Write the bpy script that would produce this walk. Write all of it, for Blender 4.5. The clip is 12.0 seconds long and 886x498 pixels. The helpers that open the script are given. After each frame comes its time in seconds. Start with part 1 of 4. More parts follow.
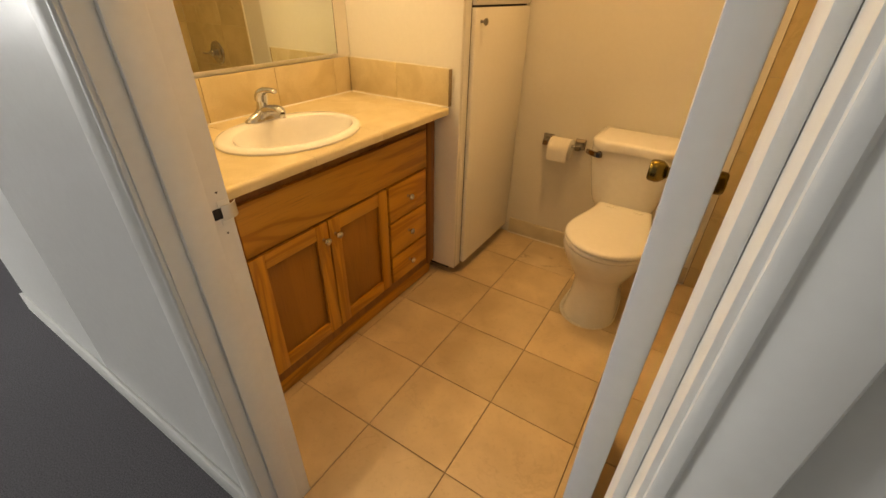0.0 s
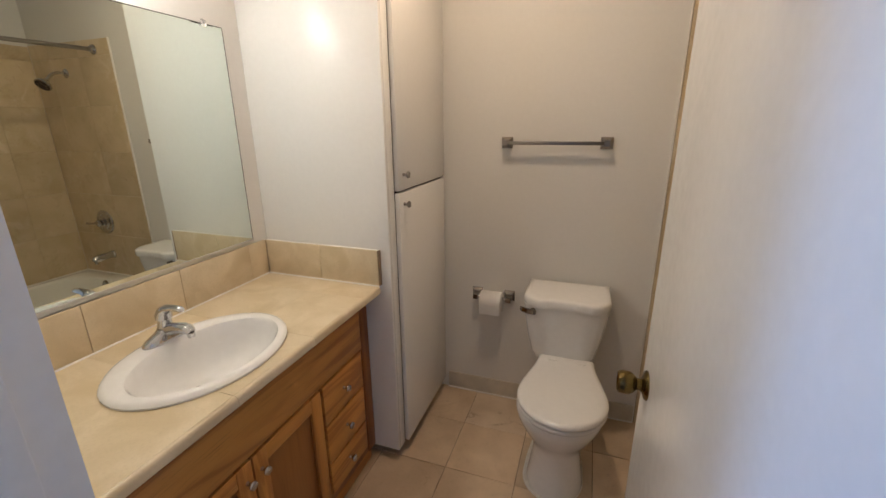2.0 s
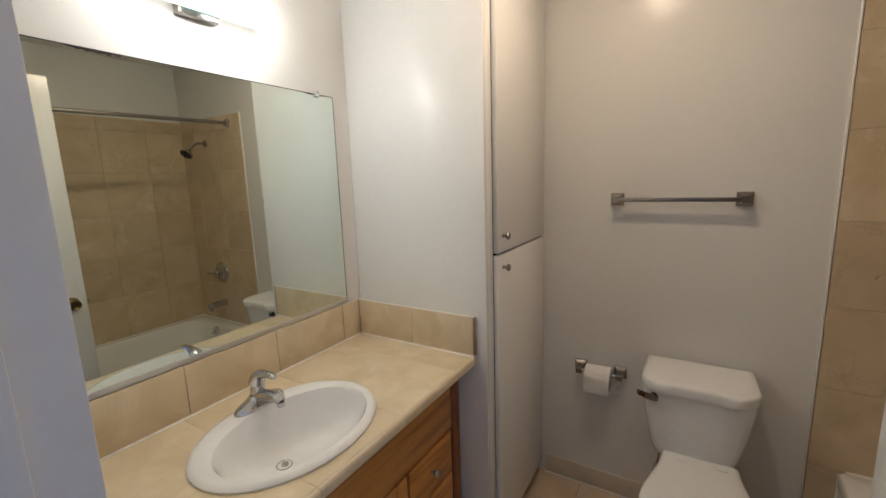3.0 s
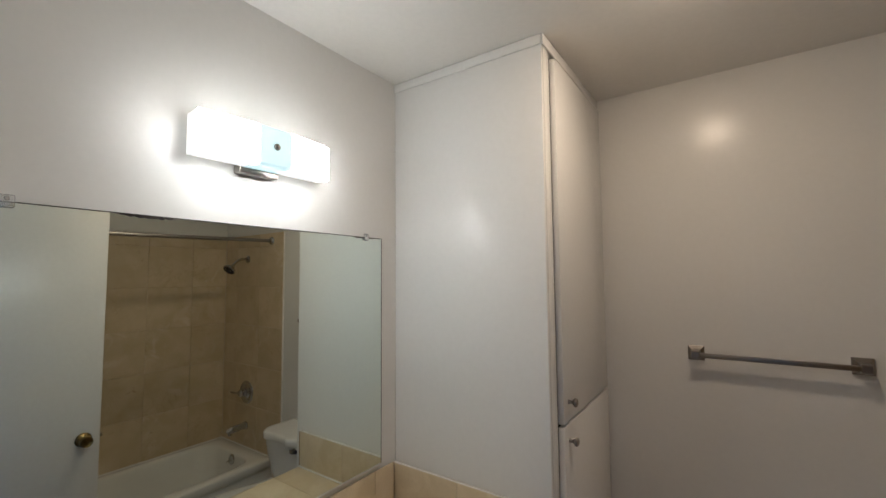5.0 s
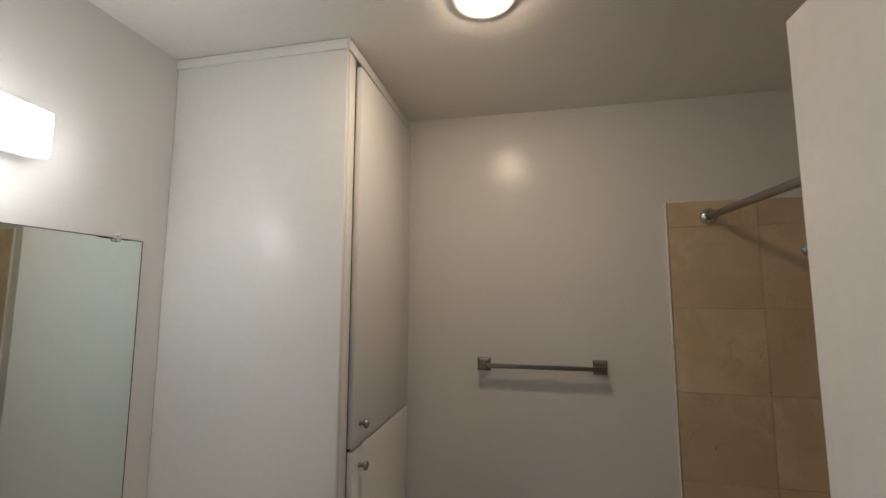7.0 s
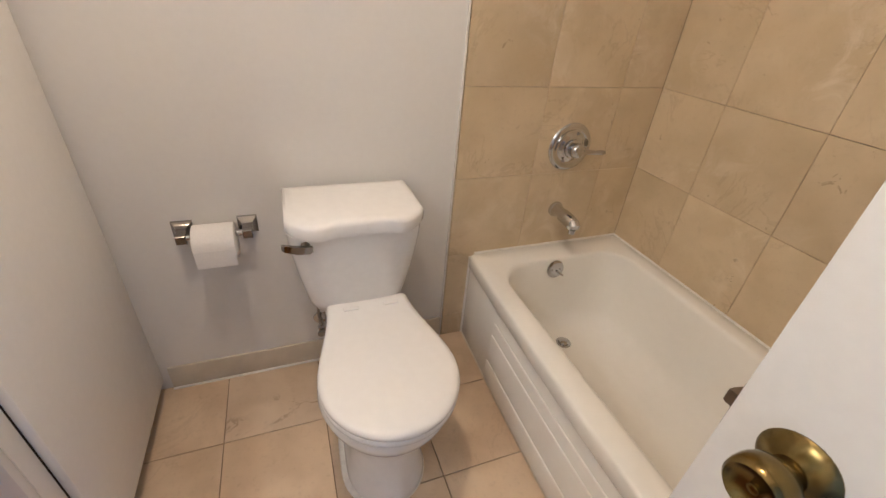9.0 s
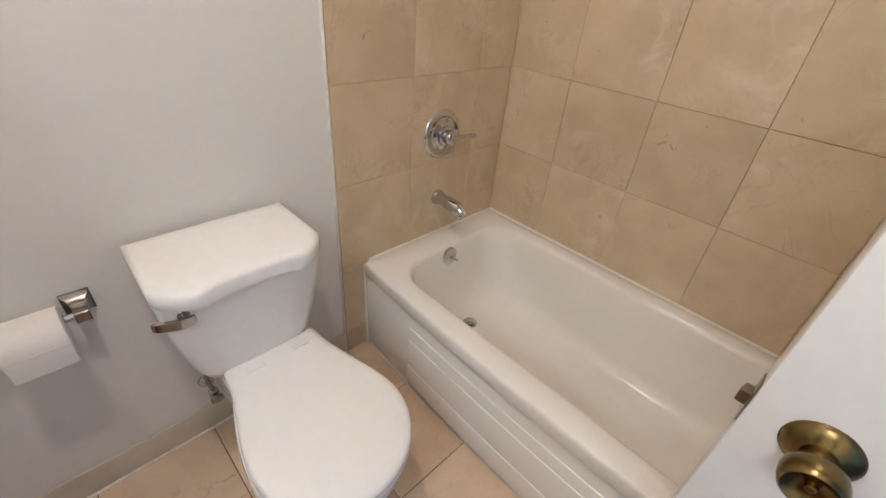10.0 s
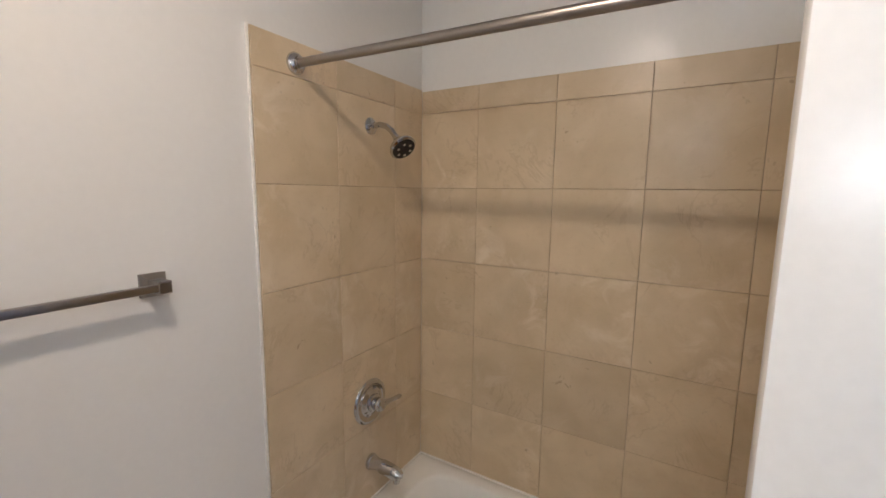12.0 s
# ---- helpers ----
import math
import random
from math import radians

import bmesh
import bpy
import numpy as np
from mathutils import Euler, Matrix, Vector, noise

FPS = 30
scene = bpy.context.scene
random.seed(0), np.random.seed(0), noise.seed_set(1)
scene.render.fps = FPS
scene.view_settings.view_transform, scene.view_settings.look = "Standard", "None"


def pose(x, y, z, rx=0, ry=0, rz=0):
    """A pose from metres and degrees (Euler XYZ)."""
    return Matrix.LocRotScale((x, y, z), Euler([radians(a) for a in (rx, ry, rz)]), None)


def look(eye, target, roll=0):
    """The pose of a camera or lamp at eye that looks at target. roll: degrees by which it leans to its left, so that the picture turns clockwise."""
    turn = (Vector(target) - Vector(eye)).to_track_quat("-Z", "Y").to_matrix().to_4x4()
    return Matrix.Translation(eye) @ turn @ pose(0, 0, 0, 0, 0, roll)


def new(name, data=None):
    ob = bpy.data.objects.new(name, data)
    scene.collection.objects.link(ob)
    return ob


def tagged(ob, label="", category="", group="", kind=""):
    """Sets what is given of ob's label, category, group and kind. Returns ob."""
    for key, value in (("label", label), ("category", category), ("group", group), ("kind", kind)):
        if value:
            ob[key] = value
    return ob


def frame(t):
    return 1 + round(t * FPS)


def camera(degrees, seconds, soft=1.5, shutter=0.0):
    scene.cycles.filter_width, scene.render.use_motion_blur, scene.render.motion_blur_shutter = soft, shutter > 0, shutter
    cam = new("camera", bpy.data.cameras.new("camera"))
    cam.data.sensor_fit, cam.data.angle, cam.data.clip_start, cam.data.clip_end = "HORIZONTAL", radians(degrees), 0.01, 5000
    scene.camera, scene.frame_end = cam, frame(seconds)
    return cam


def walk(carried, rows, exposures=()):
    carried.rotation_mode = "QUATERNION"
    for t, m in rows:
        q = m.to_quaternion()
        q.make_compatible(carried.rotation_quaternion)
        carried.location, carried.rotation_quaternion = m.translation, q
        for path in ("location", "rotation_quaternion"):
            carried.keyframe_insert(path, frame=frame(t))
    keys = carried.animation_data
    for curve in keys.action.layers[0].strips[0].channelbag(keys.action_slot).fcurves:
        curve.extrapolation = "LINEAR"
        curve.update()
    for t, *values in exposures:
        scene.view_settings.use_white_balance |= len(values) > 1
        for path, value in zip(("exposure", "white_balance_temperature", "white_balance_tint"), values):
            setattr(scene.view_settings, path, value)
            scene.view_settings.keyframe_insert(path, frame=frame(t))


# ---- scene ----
cam = camera(94.0, 12.0)
PATH = [
    (0, (1.486, 0.242, 1.287), (0.592, 1.681, 0.223), 1.3),
    (0.5, (1.335, 0.321, 1.295), (0.762, 1.847, 0.137), 1.8),
    (1, (1.302, 0.352, 1.289), (0.834, 1.946, 0.175), 1.5),
    (1.5, (1.306, 0.383, 1.437), (0.76, 2.121, 0.613), 0.1),
    (2, (1.31, 0.389, 1.491), (0.672, 2.194, 0.91), -0.6),
    (2.5, (1.279, 0.4, 1.524), (0.477, 2.185, 1.112), -1.0),
    (3, (1.202, 0.495, 1.512), (0.182, 2.182, 1.177), -1.9),
    (3.2, (1.168, 0.536, 1.512), (0.077, 2.185, 1.212), -2.1),
    (4.8, (1.063, 0.602, 1.657), (-0.129, 2.206, 1.718), -0.7),
    (5, (1.049, 0.59, 1.691), (-0.09, 2.228, 1.824), -0.5),
    (5.5, (1.062, 0.581, 1.719), (0.16, 2.321, 2.118), -0.7),
    (6, (1.129, 0.557, 1.791), (0.497, 2.348, 2.418), -1.0),
    (6.5, (1.148, 0.58, 1.818), (0.663, 2.398, 2.495), -0.8),
    (7, (1.115, 0.699, 1.679), (0.708, 2.646, 1.895), 0.1),
    (7.5, (1.09, 0.707, 1.5), (0.834, 2.669, 1.211), 0.8),
    (7.7, (1.075, 0.698, 1.45), (0.908, 2.635, 0.983), 1.5),
    (9.3, (1.108, 1.283, 1.251), (1.945, 2.729, 0.151), 5.4),
    (9.5, (1.085, 1.324, 1.26), (2.04, 2.685, 0.148), 5.5),
    (10, (1.038, 1.357, 1.295), (2.25, 2.5, 0.187), 5.3),
    (10.5, (1.036, 1.327, 1.301), (2.378, 2.384, 0.261), 4.5),
    (11, (1.004, 1.335, 1.34), (2.469, 2.384, 0.473), 3.1),
    (11.5, (0.962, 1.377, 1.477), (2.57, 2.423, 0.911), 1.6),
    (12, (0.935, 1.393, 1.611), (2.636, 2.41, 1.339), 0.7),
]
walk(cam, [(t, look(e, g, r)) for t, e, g, r in PATH],
     exposures=[(0, 1.02, 19000, 16), (0.5, 1.10, 9700, 12), (1.0, 1.14, 7150, 10), (1.5, 0.92, 6350, 11), (2.0, 0.57, 5750, 12), (2.5, 0.36, 5550, 11), (3.0, 0.31, 5450, 10),
                (5.0, -0.27, 5250, 10), (6.5, -0.42, 5250, 10), (7.0, -0.36, 5300, 10), (7.5, 0.30, 5380, 10), (9.5, 1.48, 5250, 14), (10.0, 1.48, 4920, 12), (10.5, 1.43, 4880, 12), (11.5, 1.27, 4880, 12), (12, 1.03, 4880, 12)])

# ---- light ----
world = bpy.data.worlds.new("world")
scene.world = world
world.use_nodes = True
wn = world.node_tree
sky = wn.nodes.new("ShaderNodeTexSky")
sky.sky_type, sky.sun_disc, sky.sun_elevation, sky.sun_rotation = "NISHITA", False, radians(40), radians(200)
wn.links.new(sky.outputs[0], wn.nodes["Background"].inputs[0])
wn.nodes["Background"].inputs[1].default_value = 0.08

VANITY_LIGHT = 17.0
DOWNLIGHT = 190.0
WINDOW_WATTS = 108.0

# daylight in the opening of the hall window
day = bpy.data.lights.new("daylight", "AREA")
day.shape, day.size, day.size_y, day.energy, day.color = "RECTANGLE", 1.0, 1.1, WINDOW_WATTS, (0.39, 0.59, 1.0)
day_ob = new("daylight", day)
day_ob.matrix_world = pose(-4.35, -2.0, 1.5, 90, 0, -90)

# ---- materials ----


def base_material(name, rough=0.5, metal=0.0, spec=0.5):
    m = bpy.data.materials.new(name)
    m.use_nodes = True
    b = m.node_tree.nodes["Principled BSDF"]
    b.inputs["Roughness"].default_value = rough
    b.inputs["Metallic"].default_value = metal
    b.inputs["Specular IOR Level"].default_value = spec
    return m, m.node_tree, b


def coords(nt, scale=(1, 1, 1), shuffle=False):
    tc = nt.nodes.new("ShaderNodeTexCoord")
    mp = nt.nodes.new("ShaderNodeMapping")
    mp.inputs["Scale"].default_value = scale
    nt.links.new(tc.outputs["Object"], mp.inputs["Vector"])
    if shuffle:
        oi = nt.nodes.new("ShaderNodeObjectInfo")
        mul = nt.nodes.new("ShaderNodeVectorMath")
        mul.operation = "SCALE"
        mul.inputs[0].default_value = (37.0, 21.0, 13.0)
        nt.links.new(oi.outputs["Random"], mul.inputs["Scale"])
        nt.links.new(mul.outputs[0], mp.inputs["Location"])
    return mp.outputs[0]


def noise_tex(nt, vec, scale, detail=4.0, rough=0.55, distort=0.0):
    n = nt.nodes.new("ShaderNodeTexNoise")
    n.inputs["Scale"].default_value = scale
    n.inputs["Detail"].default_value = detail
    n.inputs["Roughness"].default_value = rough
    n.inputs["Distortion"].default_value = distort
    nt.links.new(vec, n.inputs["Vector"])
    return n.outputs["Fac"]


def ramp(nt, fac, stops):
    r = nt.nodes.new("ShaderNodeValToRGB")
    r.color_ramp.interpolation = "EASE"
    els = r.color_ramp.elements
    while len(els) < len(stops):
        els.new(0.5)
    for e, (p, c) in zip(els, stops):
        e.position, e.color = p, (*c, 1) if len(c) == 3 else c
    nt.links.new(fac, r.inputs[0])
    return r.outputs[0]


def mix(nt, a, b, fac, mode="MIX"):
    m = nt.nodes.new("ShaderNodeMix")
    m.data_type, m.blend_type = "RGBA", mode
    for sock, v in ((m.inputs[6], a), (m.inputs[7], b), (m.inputs[0], fac)):
        if isinstance(v, (int, float)):
            sock.default_value = v
        elif isinstance(v, tuple):
            sock.default_value = (*v, 1)
        else:
            nt.links.new(v, sock)
    return m.outputs[2]


def bump(nt, b, height, strength, dist=0.002):
    n = nt.nodes.new("ShaderNodeBump")
    n.inputs["Strength"].default_value = strength
    n.inputs["Distance"].default_value = dist
    nt.links.new(height, n.inputs["Height"])
    nt.links.new(n.outputs[0], b.inputs["Normal"])


def rough_range(nt, b, fac, lo, hi):
    r = nt.nodes.new("ShaderNodeMapRange")
    r.inputs["To Min"].default_value, r.inputs["To Max"].default_value = lo, hi
    r.inputs["From Min"].default_value, r.inputs["From Max"].default_value = 0.3, 0.7
    nt.links.new(fac, r.inputs["Value"])
    nt.links.new(r.outputs[0], b.inputs["Roughness"])


def paint(name, colour, rough=0.32, peel=0.12, dirt=0.035, scale=140, spec=0.5):
    m, nt, b = base_material(name, rough, 0, spec)
    v = coords(nt)
    big = noise_tex(nt, v, 55, 2.0, 0.5)
    dark = tuple(c * (1 - dirt) for c in colour)
    nt.links.new(ramp(nt, big, [(0.2, dark), (0.8, colour)]), b.inputs["Base Color"])
    rough_range(nt, b, noise_tex(nt, v, 38, 1.0), rough * 0.95, rough * 1.06)
    bump(nt, b, noise_tex(nt, v, scale, 3), peel, 0.0015)
    return m


def stone(name, light, mid, dark, rough=0.3, vein=0.35, bump_s=0.08, spread=0.14, speck=0.22, cloud_c=None):
    m, nt, b = base_material(name, rough)
    v = coords(nt, shuffle=True)
    cloud = noise_tex(nt, v, 6, 2.5, 0.5, 0.3)
    col = ramp(nt, cloud, [(0.25, mid), (0.75, light)])
    fine = noise_tex(nt, v, 60, 5, 0.7)
    col = mix(nt, col, dark, mix(nt, (0, 0, 0), ramp(nt, fine, [(0.5, (0, 0, 0)), (0.85, (speck,) * 3)]), 1.0))
    thread = noise_tex(nt, v, 3.2, 7, 0.62, 1.8)
    line = ramp(nt, thread, [(0.478, (0, 0, 0)), (0.497, (vein, vein, vein)), (0.503, (vein, vein, vein)), (0.522, (0, 0, 0))])
    patch = ramp(nt, noise_tex(nt, v, 4.1, 2), [(0.48, (0, 0, 0)), (0.62, (1, 1, 1))])
    col = mix(nt, col, dark, mix(nt, line, patch, 1.0, "MULTIPLY"))
    if cloud_c:
        wisp = noise_tex(nt, v, 9, 5, 0.65, 1.1)
        field = ramp(nt, noise_tex(nt, v, 2.3, 2), [(0.42, (0, 0, 0)), (0.68, (0.75, 0.75, 0.75))])
        chip = ramp(nt, noise_tex(nt, v, 26, 3, 0.6, 0.8), [(0.66, (0, 0, 0)), (0.71, (0.5, 0.5, 0.5))])
        spots = ramp(nt, noise_tex(nt, v, 3.0, 1), [(0.52, (0, 0, 0)), (0.66, (1, 1, 1))])
        col = mix(nt, col, tuple(c * 0.75 for c in dark), mix(nt, chip, spots, 1.0, "MULTIPLY"))
        col = mix(nt, col, cloud_c, mix(nt, ramp(nt, wisp, [(0.45, (0, 0, 0)), (0.7, (1, 1, 1))]), field, 1.0, "MULTIPLY"))
    oi = nt.nodes.new("ShaderNodeObjectInfo")
    tone = ramp(nt, oi.outputs["Random"], [(0, (1 - spread,) * 3), (1, (1, 1, 1))])
    col = mix(nt, col, tone, 1.0, "MULTIPLY")
    nt.links.new(col, b.inputs["Base Color"])
    rough_range(nt, b, noise_tex(nt, v, 70, 2), rough * 0.9, rough * 1.12)
    bump(nt, b, noise_tex(nt, v, 45, 4), bump_s, 0.001)
    return m


def soft_stone(name, light, mid, rough=0.3):
    """A quiet honed stone: faint clouds and a fine grain only."""
    m, nt, b = base_material(name, rough)
    v = coords(nt, shuffle=True)
    col = mix(nt, mid, light, ramp(nt, noise_tex(nt, v, 7, 4.0, 0.55, 0.6), [(0.32, (0, 0, 0)), (0.68, (1, 1, 1))]))
    col = mix(nt, col, tuple(c * 0.86 for c in mid), ramp(nt, noise_tex(nt, v, 160, 2), [(0.45, (0, 0, 0)), (0.85, (0.4, 0.4, 0.4))]))
    oi = nt.nodes.new("ShaderNodeObjectInfo")
    col = mix(nt, col, ramp(nt, oi.outputs["Random"], [(0, (0.94,) * 3), (1, (1, 1, 1))]), 1.0, "MULTIPLY")
    nt.links.new(col, b.inputs["Base Color"])
    bump(nt, b, noise_tex(nt, v, 120, 2), 0.05, 0.0008)
    return m


def oak(name, grain_axis, light, dark, rough=0.36, figure=1.0):
    m, nt, b = base_material(name, rough)
    s = [9.0, 9.0, 9.0]
    s[grain_axis] = 0.9
    v = coords(nt, tuple(s), shuffle=True)
    drift = noise_tex(nt, v, 1.0, 3, 0.5, 0.9)
    rings = nt.nodes.new("ShaderNodeMath")
    rings.operation = "MULTIPLY"
    rings.inputs[1].default_value = 25.0
    nt.links.new(drift, rings.inputs[0])
    wave = nt.nodes.new("ShaderNodeMath")
    wave.operation = "SINE"
    nt.links.new(rings.outputs[0], wave.inputs[0])
    half = nt.nodes.new("ShaderNodeMath")
    half.operation, half.use_clamp = "MULTIPLY_ADD", True
    half.inputs[1].default_value = 0.5
    half.inputs[2].default_value = 0.5
    nt.links.new(wave.outputs[0], half.inputs[0])
    mid = tuple(0.35 * p + 0.65 * q for p, q in zip(dark, light))
    col = ramp(nt, half.outputs[0], [(0.0, tuple(mid_c + (d - mid_c) * figure for mid_c, d in zip(mid, dark))), (0.35, mid), (1.0, light)])
    s2 = [320.0, 320.0, 320.0]
    s2[grain_axis] = 7.0
    pores = noise_tex(nt, coords(nt, tuple(s2), shuffle=True), 1.0, 3)
    col = mix(nt, col, tuple(c * 0.5 for c in dark), ramp(nt, pores, [(0.55, (0, 0, 0)), (0.75, (0.45, 0.45, 0.45))]))
    nt.links.new(col, b.inputs["Base Color"])
    bump(nt, b, pores, 0.10, 0.0006)
    return m


def metal(name, colour, rough, smear=0.0):
    m, nt, b = base_material(name, rough, 1.0)
    v = coords(nt)
    n = noise_tex(nt, v, 30, 4)
    nt.links.new(ramp(nt, n, [(0.3, tuple(c * (1 - smear) for c in colour)), (0.7, colour)]), b.inputs["Base Color"])
    rough_range(nt, b, noise_tex(nt, v, 25, 3), rough * 0.92, rough * 1.1)
    return m


def ceramic(name, colour, rough=0.09, stain=0.03):
    m, nt, b = base_material(name, rough)
    v = coords(nt)
    nt.links.new(ramp(nt, noise_tex(nt, v, 40, 2, 0.5), [(0.25, tuple(c * (1 - stain) for c in colour)), (0.75, colour)]), b.inputs["Base Color"])
    rough_range(nt, b, noise_tex(nt, v, 50, 2), rough * 0.9, rough * 1.2)
    return m


def glow(name, colour, strength):
    m, nt, b = base_material(name, 0.35)
    b.inputs["Base Color"].default_value = (0.85, 0.87, 0.86, 1)
    b.inputs["Emission Color"].default_value = (*colour, 1)
    b.inputs["Emission Strength"].default_value = strength
    return m


def plain(name, colour, rough=0.5, grain=0.1, scale=60):
    m, nt, b = base_material(name, rough)
    n = noise_tex(nt, coords(nt), scale, 4)
    nt.links.new(ramp(nt, n, [(0.3, tuple(c * (1 - grain) for c in colour)), (0.7, colour)]), b.inputs["Base Color"])
    bump(nt, b, n, 0.15, 0.001)
    return m


M_WALL = paint("wall_paint", (0.755, 0.745, 0.715), 0.255, dirt=0.02, spec=0.38)
M_CEIL = paint("ceiling_paint", (0.83, 0.81, 0.765), 0.245, 0.22, 0.03, 70)
M_CAB = paint("cabinet_paint", (0.90, 0.895, 0.87), 0.255, 0.05, 0.02, spec=0.32)
M_DOOR = paint("door_paint", (0.74, 0.735, 0.72), 0.25, 0.06)
M_TRIM = paint("trim_paint", (0.80, 0.785, 0.75), 0.42, 0.05)
M_HALL = paint("hall_paint", (0.74, 0.735, 0.71), 0.45, 0.1)
M_FLOOR_TILE = stone("floor_tile", (0.76, 0.60, 0.42), (0.62, 0.47, 0.315), (0.36, 0.25, 0.155), 0.34, 0.16, 0.08, 0.15, 0.36)
M_FLOOR_WORN = stone("floor_tile_worn", (0.74, 0.61, 0.46), (0.60, 0.47, 0.33), (0.30, 0.20, 0.12), 0.42, 0.75)
M_WALL_TILE = stone("wall_tile", (0.68, 0.556, 0.372), (0.575, 0.459, 0.288), (0.33, 0.23, 0.135), 0.31, 0.22, 0.08, 0.10, 0.2, (0.78, 0.675, 0.52))
M_TOP_TILE = soft_stone("counter_tile", (0.748, 0.637, 0.452), (0.637, 0.522, 0.333))
M_GROUT = plain("floor_grout", (0.225, 0.152, 0.094), 0.85, 0.3)
M_WALL_GROUT = plain("wall_grout", (0.36, 0.265, 0.175), 0.8, 0.25)
M_TOP_GROUT = plain("counter_grout", (0.66, 0.545, 0.37), 0.7, 0.12)
M_CAULK = plain("caulk", (0.86, 0.835, 0.78), 0.45, 0.12)
M_OAK_H = oak("oak_across", 1, (0.61, 0.285, 0.062), (0.42, 0.170, 0.035))
M_OAK_V = oak("oak_upright", 2, (0.605, 0.282, 0.061), (0.43, 0.175, 0.036))
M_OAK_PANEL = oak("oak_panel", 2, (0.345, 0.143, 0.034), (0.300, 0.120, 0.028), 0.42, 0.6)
# the same oak with the shade behind the fronts put into its colour
M_OAK_SHADED = oak("oak_frame_shaded", 2, (0.29, 0.112, 0.030), (0.20, 0.072, 0.020), 0.42, 0.7)
# painted shade for gaps, holes and drain; also the colour of dark parts
M_DARK = plain("dark_gap", (0.018, 0.013, 0.010), 0.85)
M_PORCELAIN = ceramic("porcelain", (0.84, 0.835, 0.82), 0.08)
M_SEAT = ceramic("seat_plastic", (0.84, 0.835, 0.82), 0.22, 0.02)
M_TUB = ceramic("tub_enamel", (0.875, 0.862, 0.815), 0.19, 0.015)
M_CHROME = metal("chrome", (0.58, 0.58, 0.59), 0.05, 0.03)
M_NICKEL = metal("brushed_nickel", (0.32, 0.295, 0.27), 0.32, 0.05)
# chrome whose dark reflections are put into the base colour
M_POLISHED = metal("chrome_dark_reflection", (0.29, 0.27, 0.25), 0.09, 0.05)
M_ALU = metal("aluminium", (0.70, 0.69, 0.67), 0.45, 0.03)
M_BRASS = metal("antique_brass", (0.225, 0.160, 0.056), 0.235, 0.35)
M_PAPER = plain("tissue_paper", (0.83, 0.82, 0.80), 0.9, 0.04, 200)
M_BASE = plain("cove_base", (0.66, 0.60, 0.49), 0.5, 0.12, 12)
M_CARPET = plain("carpet", (0.150, 0.140, 0.155), 0.95, 0.5, 260)
M_SHADE = glow("lit_glass", (1.0, 0.88, 0.70), VANITY_LIGHT)
M_SHADE_END = glow("lit_glass_end", (1.0, 0.88, 0.70), VANITY_LIGHT * 5.2)
M_SHADE_LOW = glow("lit_glass_low", (1.0, 0.88, 0.70), VANITY_LIGHT * 4.9)
M_SHADE_TOP = glow("lit_glass_top", (1.0, 0.88, 0.70), VANITY_LIGHT * 2.3)
M_SHADE_SIDE = glow("lit_glass_side", (1.0, 0.88, 0.70), VANITY_LIGHT * 0.06)
M_BAND = glow("frosted_glass", (0.70, 0.90, 0.78), 0.95)
M_LENS = glow("lamp_lens", (1.0, 0.70, 0.42), DOWNLIGHT)
M_PLASTIC = plain("vent_plastic", (0.72, 0.69, 0.63), 0.45, 0.1, 20)

M_MIRROR, _nt, _b = base_material("mirror_glass", 0.015, 1.0)
_b.inputs["Base Color"].default_value = (0.76, 0.82, 0.77, 1)
M_CLEAR, _nt, _b = base_material("clear_plastic", 0.06)
_b.inputs["Base Color"].default_value = (0.92, 0.93, 0.93, 1)
_b.inputs["Transmission Weight"].default_value = 0.85

# ---- shape helpers ----


def finish(bm, angle=38):
    bmesh.ops.recalc_face_normals(bm, faces=bm.faces)
    for f in bm.faces:
        f.smooth = True
    lim = radians(angle)
    for e in bm.edges:
        e.smooth = len(e.link_faces) == 2 and e.calc_face_angle(0) < lim


def part(name, bm, material, parent=None, label="", angle=38):
    finish(bm, angle)
    me = bpy.data.meshes.new(name)
    bm.to_mesh(me)
    bm.free()
    me.materials.append(material)
    ob = new(name, me)
    if parent is not None:
        ob.parent = parent
    if label:
        ob["label"] = label
    return ob


def thing(name, m, label, category, group=""):
    ob = new(name)
    ob.empty_display_size = 0.05
    ob.matrix_world = m
    return tagged(ob, label, category, group)


def box(x0, x1, y0, y1, z0, z1, r=0.0, seg=2, bm=None):
    out = bm if bm is not None else bmesh.new()
    tmp = bmesh.new()
    bmesh.ops.create_cube(tmp, size=1.0, matrix=Matrix.Translation(((x0 + x1) / 2, (y0 + y1) / 2, (z0 + z1) / 2)) @ Matrix.Diagonal((x1 - x0, y1 - y0, z1 - z0, 1)))
    if r > 0:
        bmesh.ops.bevel(tmp, geom=list(tmp.edges), offset=r, segments=seg, profile=0.5, affect="EDGES")
    join(out, tmp)
    return out


def join(out, tmp, m=None):
    if m is not None:
        bmesh.ops.transform(tmp, matrix=m, verts=tmp.verts)
    me = bpy.data.meshes.new("tmp")
    tmp.to_mesh(me)
    tmp.free()
    out.from_mesh(me)
    bpy.data.meshes.remove(me)


def loft(rings, cap0=True, cap1=True, bm=None):
    out = bm if bm is not None else bmesh.new()
    rows = [[out.verts.new(p) for p in ring] for ring in rings]
    n = len(rows[0])
    for a, b in zip(rows, rows[1:]):
        for i in range(n):
            out.faces.new((a[i], a[(i + 1) % n], b[(i + 1) % n], b[i]))
    if cap0:
        out.faces.new(list(reversed(rows[0])))
    if cap1:
        out.faces.new(rows[-1])
    return out


